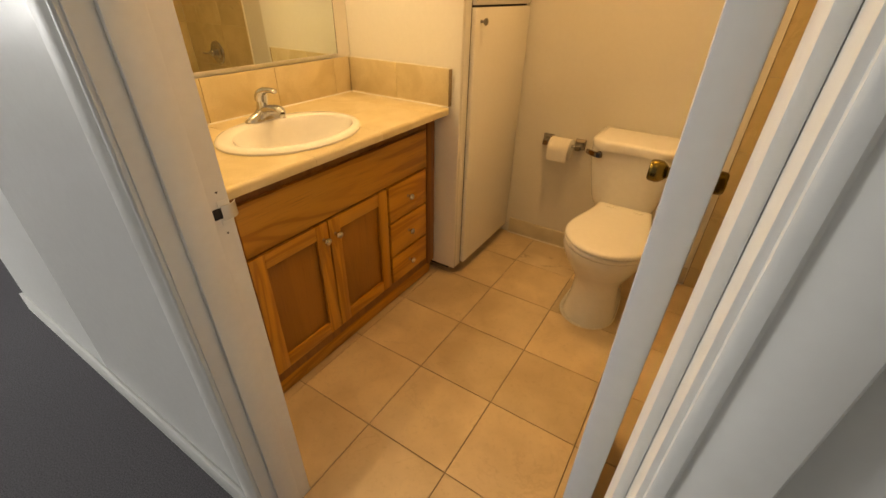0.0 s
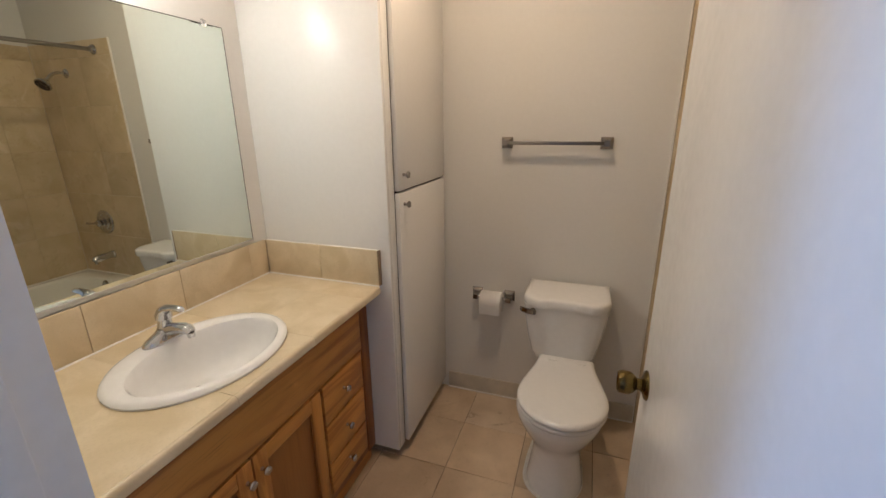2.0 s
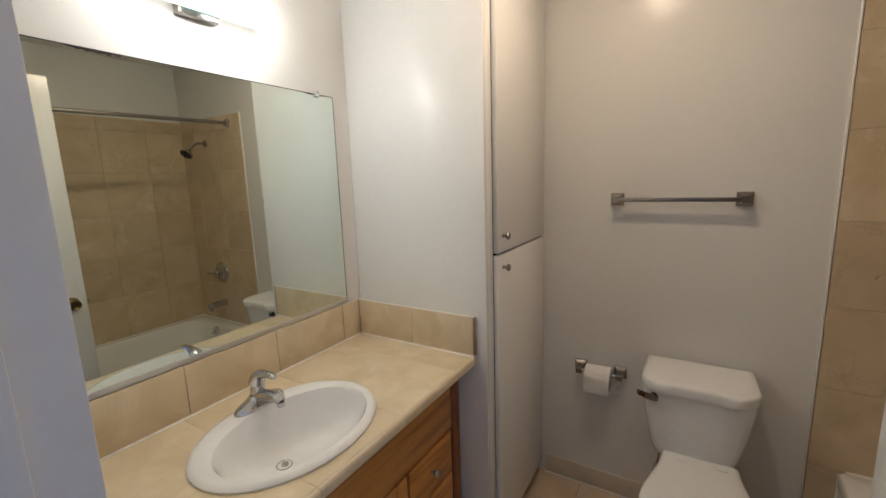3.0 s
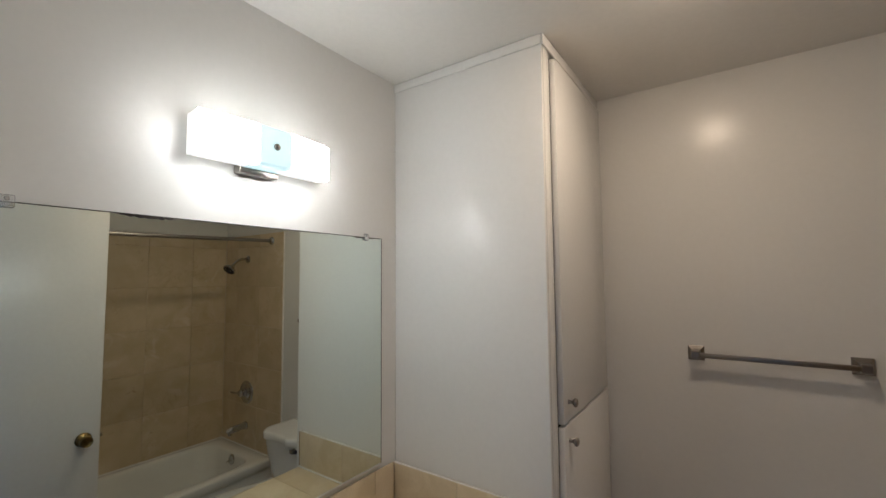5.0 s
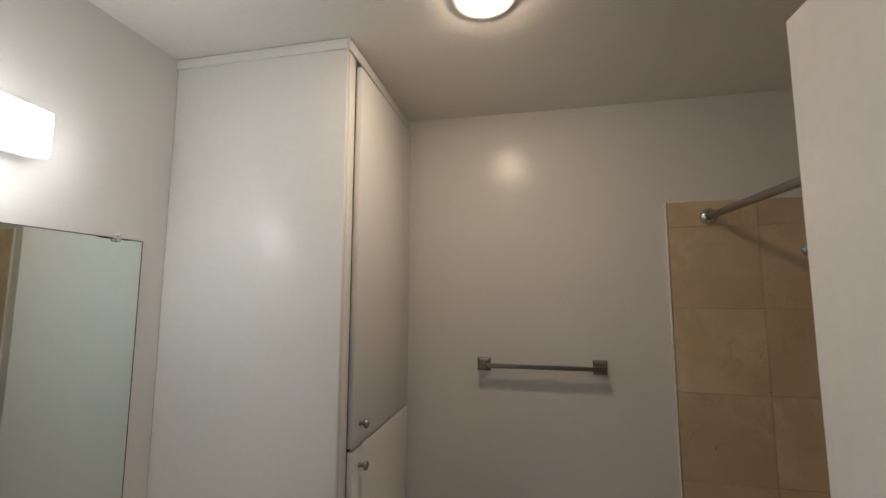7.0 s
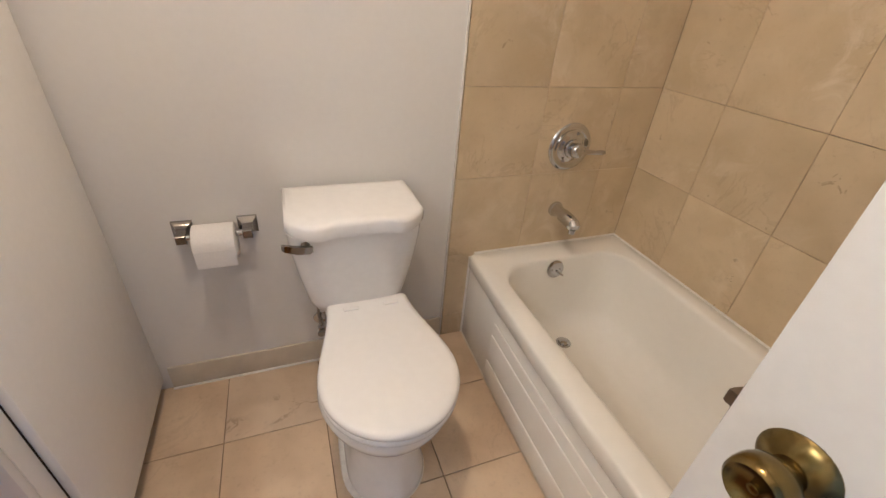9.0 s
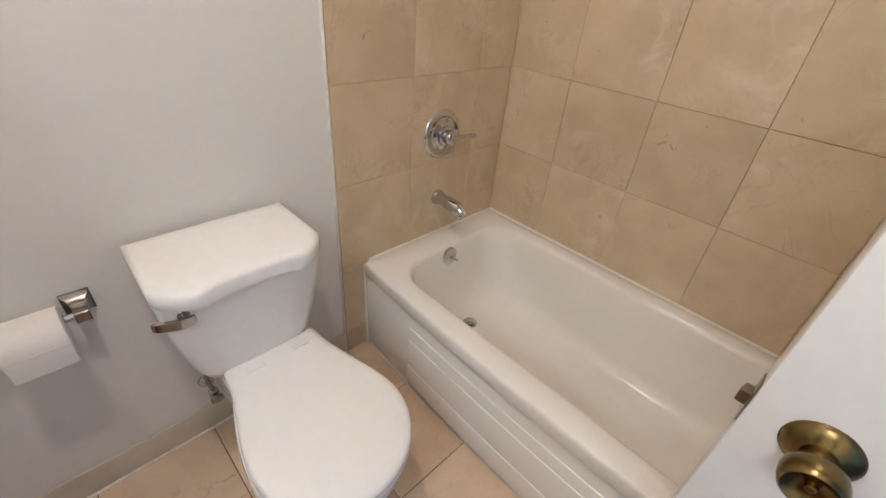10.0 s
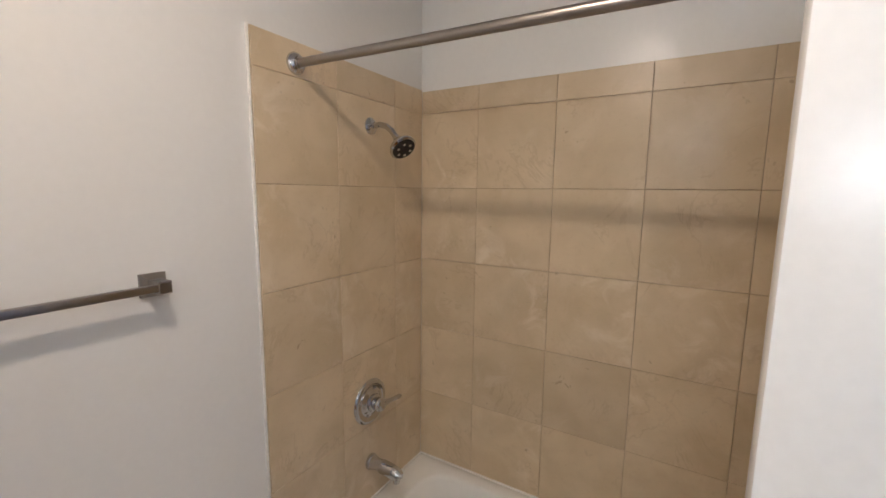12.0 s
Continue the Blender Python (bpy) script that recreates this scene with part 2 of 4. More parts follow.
def lathe(profile, m=None, seg=32, bm=None):
    """Turn (radius, height) pairs about z, then place by m."""
    m = m or Matrix()
    rings = [[m @ Vector((r * math.cos(2 * math.pi * i / seg), r * math.sin(2 * math.pi * i / seg), h)) for i in range(seg)] for r, h in profile]
    return loft(rings, True, True, bm)


def along(p0, p1):
    """A pose at p0 whose z points to p1."""
    d = Vector(p1) - Vector(p0)
    return Matrix.Translation(p0) @ d.to_track_quat("Z", "Y").to_matrix().to_4x4()


def rod(p0, p1, r, seg=20, bm=None, r1=None):
    d = (Vector(p1) - Vector(p0)).length
    return lathe([(r, 0), (r if r1 is None else r1, d)], along(p0, p1), seg, bm)


def tube(points, radii, seg=16, bm=None, flat=1.0):
    """A bent tube through points, with a radius at each; flat squashes it across."""
    pts = [Vector(p) for p in points]
    rings = []
    up = Vector((0.013, 0.999, 0.02))
    for i, p in enumerate(pts):
        d = (pts[min(i + 1, len(pts) - 1)] - pts[max(i - 1, 0)]).normalized()
        a = d.cross(up).normalized()
        b = a.cross(d).normalized()
        rings.append([p + radii[i] * (math.cos(2 * math.pi * k / seg) * a + flat * math.sin(2 * math.pi * k / seg) * b) for k in range(seg)])
    return loft(rings, True, True, bm)


def rrect(x0, x1, y0, y1, r, z, k=8):
    out = []
    for cx, cy, a0 in ((x1 - r, y1 - r, 0), (x0 + r, y1 - r, 90), (x0 + r, y0 + r, 180), (x1 - r, y0 + r, 270)):
        for i in range(k + 1):
            a = radians(a0 + 90 * i / k)
            out.append(Vector((cx + r * math.cos(a), cy + r * math.sin(a), z)))
    return out


def oval(cx, cy, ax, ay, z, n=48, p=2.0):
    out = []
    for i in range(n):
        a = 2 * math.pi * i / n
        c, s = math.cos(a), math.sin(a)
        out.append(Vector((cx + ax * math.copysign(abs(c) ** (2 / p), c), cy + ay * math.copysign(abs(s) ** (2 / p), s), z)))
    return out


TILE_MESHES = {}


def tile_mesh(w, h, th, material, name="tile", ease=0.0009):
    """A slab on z = 0, w by h, with eased upper edges."""
    key = (round(w, 4), round(h, 4), th, material.name, name)
    if key not in TILE_MESHES:
        e = ease
        rings = [[Vector((x, y, z)) for x, y in ((-w / 2 + i, -h / 2 + i), (w / 2 - i, -h / 2 + i), (w / 2 - i, h / 2 - i), (-w / 2 + i, h / 2 - i))] for z, i in ((0, 0), (th - e, 0), (th, e))]
        bm = loft(rings)
        bmesh.ops.recalc_face_normals(bm, faces=bm.faces)
        me = bpy.data.meshes.new(name)
        bm.to_mesh(me)
        bm.free()
        me.materials.append(material)
        TILE_MESHES[key] = me
    return TILE_MESHES[key]


def lay_tiles(parent, us, vs, place, th, material, gap=0.003, name="tile", special=None, sp_mat=None):
    """Tiles between the grid lines us and vs; place(u, v) gives the pose of a tile's middle."""
    for i, (u0, u1) in enumerate(zip(us, us[1:])):
        for j, (v0, v1) in enumerate(zip(vs, vs[1:])):
            mat = sp_mat if special and (i, j) in special else material
            ob = new(name, tile_mesh(u1 - u0 - gap, v1 - v0 - gap, th, mat, name))
            wob = 0.0006 * math.sin(7.3 * i + 12.1 * j)
            ob.matrix_world = place((u0 + u1) / 2, (v0 + v1) / 2) @ pose(0, 0, wob, 0.07 * math.sin(3 * i + 5 * j), 0.07 * math.cos(4 * i + 7 * j), 0)
            ob.parent = parent


# ---- structure ----
X_EAST, Y_NORTH, Y_SOUTH, Y_HALL, Z_TOP = 2.432, 2.402, 0.605, 0.478, 2.44
JL, JR, HEAD = 0.806, 1.527, 2.062


def structure(name, bm, material, label):
    ob = part(name, bm, material)
    return tagged(ob, label, "", "", "structure")


bm = box(-0.1, X_EAST + 0.1, 0.545, Y_NORTH + 0.1, -0.1, -0.004)
floor = structure("floor", bm, M_GROUT, "bathroom floor of square beige stone-look tiles with dark grout")
wall_west = structure("wall_west", box(-0.1, 0, Y_SOUTH, Y_NORTH + 0.1, -0.1, Z_TOP), M_WALL, "white semi-gloss wall behind the vanity mirror")
wall_north = structure("wall_north", box(0, X_EAST + 0.1, Y_NORTH, Y_NORTH + 0.1, -0.1, Z_TOP), M_WALL, "white semi-gloss wall behind the toilet, tiled beside the tub")
wall_east = structure("wall_east", box(X_EAST, X_EAST + 0.1, Y_HALL, Y_NORTH, -0.1, Z_TOP), M_WALL, "white wall along the tub, tiled in beige stone below")
bm = box(-0.1, JL - 0.02, Y_HALL, Y_SOUTH, -0.1, Z_TOP)
box(JR + 0.02, X_EAST, Y_HALL, Y_SOUTH, -0.1, Z_TOP, bm=bm)
box(JL - 0.02, JR + 0.02, Y_HALL, Y_SOUTH, HEAD + 0.02, Z_TOP, bm=bm)
wall_south = structure("wall_south", bm, M_WALL, "white wall with the bathroom doorway")
wing = structure("wall_tub_end", box(1.632, X_EAST, Y_SOUTH, 0.876, -0.1, Z_TOP), M_WALL, "white wall closing the near end of the tub")
ceiling = structure("ceiling", box(-0.1, X_EAST + 0.1, Y_HALL, Y_NORTH + 0.1, Z_TOP, Z_TOP + 0.1), M_CEIL, "off-white glossy painted bathroom ceiling")

# hall
structure("hall_floor", box(-4.3, 3.1, -2.7, 0.545, -0.1, -0.008), M_CARPET, "dark grey-brown hall carpet")
structure("hall_floor_far", box(-4.3, -0.1, 0.545, 3.1, -0.1, -0.008), M_CARPET, "dark grey-brown carpet beyond the hall")
structure("wall_hall_north", box(-0.9, -0.1, Y_HALL, 0.6, -0.1, Z_TOP), M_HALL, "white hall wall beside the bathroom door")
structure("wall_hall_east", box(3.0, 3.1, -2.7, Y_HALL, -0.1, Z_TOP), M_HALL, "white end wall of the hall")
structure("wall_hall_return", box(X_EAST + 0.1, 3.0, Y_HALL, 0.6, -0.1, Z_TOP), M_HALL, "white hall wall past the bathroom")
structure("wall_hall_far", box(-4.3, -0.1, 3.0, 3.1, -0.1, Z_TOP), M_HALL, "white far wall of the adjoining room")
structure("wall_hall_south", box(-4.4, 3.1, -2.8, -2.7, -0.1, Z_TOP), M_HALL, "white south wall of the hall")
bm = box(-4.4, -4.3, -2.7, -2.5, -0.1, Z_TOP)
for piece in (box(-4.4, -4.3, -1.5, 3.1, -0.1, Z_TOP), box(-4.4, -4.3, -2.5, -1.5, -0.1, 0.95), box(-4.4, -4.3, -2.5, -1.5, 2.05, Z_TOP)):
    tmp = bpy.data.meshes.new("tmp")
    piece.to_mesh(tmp)
    bm.from_mesh(tmp)
    bpy.data.meshes.remove(tmp)
structure("wall_hall_west", bm, M_HALL, "white west wall of the hall with a daylight window")
structure("hall_ceiling", box(-4.4, 3.1, -2.7, Y_HALL, Z_TOP, Z_TOP + 0.1), M_HALL, "white hall ceiling")
structure("hall_ceiling_far", box(-4.4, -0.1, Y_HALL, 3.1, Z_TOP, Z_TOP + 0.1), M_HALL, "white ceiling of the adjoining room")
structure("baseboard_hall", box(-0.905, 0.742, Y_HALL - 0.013, Y_HALL, -0.008, 0.088, 0.004), M_TRIM, "white painted hall baseboard")
structure("baseboard", box(0.63, 1.627, Y_NORTH - 0.009, Y_NORTH, -0.002, 0.098, 0.003), M_BASE, "cream vinyl cove base along the toilet wall")
structure("trim_caulk_floor", box(0.63, 1.627, Y_NORTH - 0.016, Y_NORTH - 0.009, -0.002, 0.006, 0.002), M_CAULK, "white caulk line along the floor")

# door frame: jambs, stops, casing
frame_ob = tagged(new("door_frame"), "white painted wooden door frame with moulded casing", "", "", "structure")
frame_ob.matrix_world = Matrix()
for side, x0, x1, sx0, sx1 in (("left", JL - 0.02, JL, JL, JL + 0.011), ("right", JR, JR + 0.02, JR - 0.011, JR)):
    part("jamb", box(x0, x1, Y_HALL - 0.002, Y_SOUTH + 0.002, -0.005, HEAD, 0.0015), M_TRIM, frame_ob)
    part("stop", box(sx0, sx1, 0.509, 0.566, -0.004, HEAD, 0.003), M_TRIM, frame_ob)
part("head_jamb", box(JL - 0.02, JR + 0.02, Y_HALL - 0.002, Y_SOUTH + 0.002, HEAD, HEAD + 0.02, 0.0015), M_TRIM, frame_ob)
part("head_stop", box(JL + 0.011, JR - 0.011, 0.509, 0.566, HEAD - 0.011, HEAD, 0.003), M_TRIM, frame_ob)


def casing_profile(w=0.058):
    """Offsets (out from the opening, thickness) of the moulded casing."""
    return [(0, 0), (0, 0.008), (0.004, 0.011), (0.010, 0.011), (0.013, 0.008), (0.017, 0.0085), (0.024, 0.0125), (0.034, 0.0150), (w - 0.010, 0.0165), (w - 0.003, 0.016), (w, 0.012), (w, 0)]


def casing(x_in, sign, z0, z1):
    rings = []
    for z in (z0, z1):
        rings.append([Vector((x_in + sign * u, Y_HALL - v, z)) for u, v in casing_profile()])
    return loft(rings)


part("casing", casing(JL - 0.005, -1, -0.006, HEAD + 0.06), M_TRIM, frame_ob)
part("casing", casing(JR + 0.005, 1, -0.006, HEAD + 0.06), M_TRIM, frame_ob)
part("head_casing", loft([[Vector((x, Y_HALL - v, HEAD + 0.062 + u)) for u, v in casing_profile()] for x in (JL - 0.063, JR + 0.063)]), M_TRIM, frame_ob)
strike = part("strike_plate", box(JL, JL + 0.0015, 0.583, 0.606, 0.919, 0.965, 0.0005), M_TRIM, frame_ob, "painted-over strike plate with a bent metal lip")
part("strike_hole", box(JL - 0.001, JL + 0.0024, 0.572, 0.587, 0.933, 0.953, 0.0005), M_DARK, strike)
lip = [[Vector((x + dx, y, 0.942 + dz)) for dx, dz in ((0, -0.014), (0.0022, -0.014), (0.0022, 0.014), (0, 0.014))] for x, y in ((JL + 0.0012, 0.587), (JL + 0.0030, 0.597), (JL + 0.0032, 0.606), (JL + 0.0005, 0.613), (JL - 0.0055, 0.619))]
part("strike_lip", loft(lip), M_ALU, strike, "bent bare metal lip")
for z in (0.902, 0.982):
    part("screw_hole", lathe([(0.0017, 0), (0.0017, 0.0012)], pose(JL + 0.0002, 0.588, z, 0, 90, 0), 10), M_DARK, frame_ob)

# ---- door ----


def build_door():
    w, th = 0.698, 0.035
    turn = math.degrees(math.atan2(1.472 - 1.465, w))
    door = thing("door_1", pose(1.472, 0.614, 0.0, 0, 0, turn), "white painted flush slab door standing open into the bathroom", "door")
    door["kind"] = "structure"
    part("door_leaf", box(0, th, 0, w, 0.012, 2.05, 0.002), M_DOOR, door)
    ky, kz = w - 0.062, 0.95
    for s, x in ((-1, 0.0), (1, th)):
        face = pose(x, ky, kz, 0, 90 * s, 0)
        rose = part("rose", lathe([(0.0315, 0), (0.0320, 0.002), (0.029, 0.006), (0.019, 0.010), (0.0145, 0.0125), (0.0145, 0.014)], face, 36), M_BRASS, door, "antique brass rose plate")
        part("knob", lathe([(0.0125, 0.012), (0.0125, 0.021), (0.0150, 0.0225), (0.0195, 0.0270), (0.0235, 0.033), (0.0250, 0.040), (0.0250, 0.048), (0.0236, 0.0555), (0.0208, 0.0585), (0.0180, 0.0565), (0.012, 0.0520), (0.005, 0.0510)], face, 36), M_BRASS, rose, "round antique brass knob with a dished face")
        part("lock_button", lathe([(0.0048, 0.050), (0.0048, 0.0545), (0.003, 0.0555)], face, 16), M_BRASS, rose)
    plate = part("latch_plate", box(0.005, 0.030, w, w + 0.0018, kz - 0.028, kz + 0.028, 0.0006), M_NICKEL, door, "worn metal latch plate")
    part("latch_bolt", loft([[Vector((x, w + d, z)) for x, z in ((0.010, kz - 0.008), (0.026, kz - 0.008), (0.026, kz + 0.008), (0.010, kz + 0.008))] for d in (0.0, 0.009)] + [[Vector((x, w + 0.012, z)) for x, z in ((0.010, kz - 0.007), (0.017, kz - 0.007), (0.017, kz + 0.007), (0.010, kz + 0.007))]]), M_NICKEL, plate)
    for z in (0.22, 1.82):
        hinge = part("hinge", box(th - 0.030, th - 0.002, -0.002, 0.0, z - 0.044, z + 0.044, 0.0005), M_TRIM, door, "painted butt hinge")
        part("knuckle", rod((th + 0.004, -0.004, z - 0.045), (th + 0.004, -0.004, z + 0.045), 0.006, 14), M_TRIM, hinge)
    return door


build_door()

# ---- vanity ----
V0, V1 = 0.607, 1.764  # along the wall
VF = 0.480             # face frame plane
TOPZ = 0.868


def small_knob(parent, x, y, z, material, label):
    f = pose(x, y, z, 0, 90, 0)
    return part("knob", lathe([(0.007, 0), (0.006, 0.004), (0.0045, 0.010), (0.0075, 0.014), (0.0125, 0.018), (0.0138, 0.022), (0.0118, 0.0265), (0.006, 0.029)], f, 24), material, parent, label)


def shaker_door(parent, y0, y1, z0, z1, knob_y, knob_z):
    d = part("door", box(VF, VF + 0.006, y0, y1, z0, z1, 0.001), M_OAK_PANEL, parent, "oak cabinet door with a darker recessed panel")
    s, x0, x1 = 0.052, VF + 0.0065, VF + 0.019
    part("stile", box(x0, x1, y0, y0 + s, z0, z1, 0.0022), M_OAK_V, d)
    part("stile", box(x0, x1, y1 - s, y1, z0, z1, 0.0022), M_OAK_V, d)
    part("rail", box(x0, x1 - 0.0006, y0 + s, y1 - s, z0, z0 + s, 0.0022), M_OAK_H, d)
    part("rail", box(x0, x1 - 0.0006, y0 + s, y1 - s, z1 - s, z1, 0.0022), M_OAK_H, d)
    small_knob(d, x1, knob_y, knob_z, M_CHROME, "small polished chrome knob")
    return d


def build_vanity():
    van = thing("vanity_cabinet", pose(0, 0, 0), "honey oak vanity cabinet with two doors and three drawers", "cabinet")
    part("carcass", box(0.002, VF - 0.02, V0, V1, 0.09, 0.70, 0.001), M_OAK_V, van)
    # frame, apron strip and end stile carry painted shade in their oak
    part("face_frame", box(VF - 0.02, VF, V0 + 0.012, V1 - 0.002, 0.085, 0.838, 0.0015), M_OAK_SHADED, van, "oak face frame coloured darker for the shade between the fronts")
    part("apron_strip", box(VF + 0.0005, VF + 0.003, V0 + 0.012, V1 - 0.002, 0.812, 0.838, 0.001), M_OAK_SHADED, van, "oak strip coloured dark for the shade under the countertop")
    part("toe_board", box(VF - 0.028, VF - 0.0205, V0 + 0.012, V1 - 0.004, 0.0, 0.084, 0.001), M_OAK_H, van)
    part("end_stile", box(VF + 0.0005, VF + 0.006, V1 - 0.062, V1 - 0.004, 0.085, 0.811, 0.0015), M_OAK_SHADED, van)
    part("false_drawer", box(VF, VF + 0.019, 0.775, 1.678, 0.622, 0.786, 0.003), M_OAK_H, van, "wide blank oak drawer front under the basin")
    shaker_door(van, 0.775, 1.079, 0.142, 0.612, 1.055, 0.552)
    shaker_door(van, 1.085, 1.398, 0.142, 0.612, 1.110, 0.552)
    for z0, z1 in ((0.452, 0.612), (0.283, 0.444), (0.142, 0.275)):
        d = part("drawer", box(VF, VF + 0.019, 1.412, 1.672, z0, z1, 0.003), M_OAK_H, van, "oak drawer front")
        small_knob(d, VF + 0.019, 1.535, (z0 + z1) / 2 + 0.004, M_CHROME, "small polished chrome knob")
    return van


build_vanity()

top = thing("countertop", pose(0, 0, 0), "beige stone-tiled vanity countertop with a rounded front edge", "countertop")


def with_hole(x0, x1, y0, y1, z0, z1, cx, cy, ax, ay):
    """A slab with an oval hole through it."""
    n = 48
    bm = bmesh.new()
    rows = []
    for z in (z0, z1):
        inner = [bm.verts.new(p) for p in oval(cx, cy, ax, ay, z, n)]
        outer = []
        for i in range(n):
            a = 2 * math.pi * i / n
            dx, dy = math.cos(a), math.sin(a)
            t = min(((x1 if dx > 0 else x0) - cx) / dx if abs(dx) > 1e-9 else 1e9, ((y1 if dy > 0 else y0) - cy) / dy if abs(dy) > 1e-9 else 1e9)
            outer.append([cx + t * dx, cy + t * dy])
        for tx, ty in ((x0, y0), (x0, y1), (x1, y0), (x1, y1)):
            k = min(range(n), key=lambda q: (outer[q][0] - tx) ** 2 + (outer[q][1] - ty) ** 2)
            outer[k] = [tx, ty]
        rows.append((inner, [bm.verts.new((p[0], p[1], z)) for p in outer]))
    (i0, o0), (i1, o1) = rows
    for i in range(n):
        j = (i + 1) % n
        bm.faces.new((o1[i], o1[j], i1[j], i1[i]))
        bm.faces.new((o0[j], o0[i], i0[i], i0[j]))
        bm.faces.new((o0[i], o0[j], o1[j], o1[i]))
        bm.faces.new((i0[j], i0[i], i1[i], i1[j]))
    return bm


SX, SY, SAX, SAY = 0.317, 1.146, 0.198, 0.253
part("top_bed", with_hole(0.002, 0.548, V0, V1, 0.838, TOPZ - 0.0045, SX, SY, SAX - 0.02, SAY - 0.02), M_TOP_GROUT, top)
# the tile field is cut round the basin: strips behind, in front and beside it
ys = [V0, 0.718, 1.023, 1.328, 1.633, V1 - 0.009]


def top_tile(bm_out):
    return part("tile", bm_out, M_TOP_TILE, top)


def cut_tile(y0, y1):
    """One counter tile, with the basin's oval taken out where it meets it."""
    g = 0.0006
    y0, y1, x0, x1 = y0 + g, y1 - g, 0.011, 0.5465
    n = 24
    ax, ay = SAX - 0.012, SAY - 0.012
    cols = []
    for i in range(n + 1):
        y = y0 + (y1 - y0) * i / n
        q = 1 - ((y - SY) / ay) ** 2
        cols.append((y, ax * math.sqrt(q) if q > 0 else 0.0))
    if all(c[1] == 0 for c in cols):
        return [box(x0, x1, y0, y1, TOPZ - 0.008, TOPZ, 0.0012)]
    out = []
    for side in (0, 1):
        rings = []
        for y, h in cols:
            a, b = (x0, SX - h) if side == 0 else (SX + h, x1)
            rings.append([Vector((a, y, TOPZ - 0.008)), Vector((b, y, TOPZ - 0.008)), Vector((b, y, TOPZ)), Vector((a, y, TOPZ))])
        out.append(loft(rings))
    return out


for y0, y1 in zip(ys, ys[1:]):
    for bm_t in cut_tile(y0, y1):
        top_tile(bm_t)
for y0, y1 in zip(ys, ys[1:]):
    prof = [(0.5475, TOPZ), (0.553, TOPZ - 0.0006), (0.5575, TOPZ - 0.004), (0.5595, TOPZ - 0.010), (0.5595, TOPZ - 0.027), (0.5485, TOPZ - 0.027)]
    part("edge_tile", loft([[Vector((x, y, z)) for x, z in prof] for y in (y0 + 0.0004, y1 - 0.0004)]), M_TOP_TILE, top, "bullnose edge tile")

splash = thing("backsplash", pose(0, 0, 0), "low beige stone-tile backsplash around the counter corner", "backsplash")
part("splash_bed", box(0.0015, 0.006, V0, V1, TOPZ + 0.001, 1.016), M_TOP_GROUT, splash)
part("splash_bed", box(0.006, 0.545, V1, V1 + 0.0125, TOPZ + 0.001, 1.014), M_TOP_GROUT, splash)
for y0, y1 in zip(*(lambda q: (q, q[1:]))([V0, 0.74, 1.044, 1.347, 1.660, V1 - 0.008])):
    part("tile", box(0.005, 0.013, y0 + 0.0009, y1 - 0.0009, TOPZ + 0.003, 1.020, 0.002), M_TOP_TILE, splash)
for x0, x1 in ((0.013, 0.283), (0.283, 0.552)):
    part("tile", box(x0 + 0.0009, x1 - 0.0009, V1 - 0.006, V1 + 0.003, TOPZ + 0.003, 1.018, 0.002), M_TOP_TILE, splash)
part("end_edge", box(0.5525, 0.5575, V1 - 0.0055, V1 + 0.0135, TOPZ + 0.003, 1.0165, 0.001), M_WALL_GROUT, splash, "brown exposed tile edge")
part("caulk", tube([(0.013, V0, TOPZ + 0.001), (0.013, V1 - 0.008, TOPZ + 0.001)], [0.0038, 0.0038], 8), M_CAULK, splash)
part("caulk", tube([(0.013, V1 - 0.006, TOPZ + 0.001), (0.553, V1 - 0.0061, TOPZ + 0.001)], [0.0038, 0.0038], 8), M_CAULK, splash)
part("caulk", tube([(0.006, V1 - 0.002, 1.0185), (0.553, V1 - 0.0021, 1.0185)], [0.003, 0.003], 8), M_CAULK, splash)


def build_sink():
    s = thing("sink", pose(0, 0, 0), "white porcelain oval drop-in basin set in the countertop", "sink")
    cx = SX + 0.022
    rings = [oval(SX, SY, SAX, SAY, TOPZ + 0.0005), oval(SX, SY, SAX + 0.001, SAY + 0.001, TOPZ + 0.006), oval(SX, SY, SAX - 0.004, SAY - 0.004, TOPZ + 0.013), oval(SX, SY, SAX - 0.014, SAY - 0.014, TOPZ + 0.0165)]
    rings += [oval(SX + 0.012, SY, SAX - 0.034, SAY - 0.034, TOPZ + 0.0165), oval(cx, SY, 0.152, 0.214, TOPZ + 0.014), oval(cx, SY, 0.146, 0.208, TOPZ + 0.004), oval(cx - 0.002, SY, 0.138, 0.198, TOPZ - 0.022), oval(cx - 0.012, SY, 0.124, 0.180, TOPZ - 0.060), oval(cx - 0.032, SY, 0.096, 0.145, TOPZ - 0.096), oval(cx - 0.054, SY, 0.060, 0.09, TOPZ - 0.119), oval(cx - 0.068, SY, 0.030, 0.035, TOPZ - 0.128), oval(cx - 0.072, SY, 0.022, 0.022, TOPZ - 0.130)]
    part("basin", loft(rings, False, True), M_PORCELAIN, s)
    dx = cx - 0.072
    drain = part("drain_flange", lathe([(0.0225, 0), (0.0225, 0.0025), (0.0205, 0.0036), (0.0178, 0.0018), (0.0172, 0.0006)], pose(dx, SY, TOPZ - 0.1325), 28), M_CHROME, s, "chrome drain flange")
    part("stopper", lathe([(0.0100, 0.0), (0.0100, 0.006), (0.007, 0.009)], pose(dx + 0.002, SY, TOPZ - 0.1318, 0, 10, 0), 24), M_CHROME, drain)
    part("drain_shadow", lathe([(0.0170, 0), (0.0170, 0.0008)], pose(dx, SY, TOPZ - 0.1312), 24), M_DARK, drain)
    return s


build_sink()


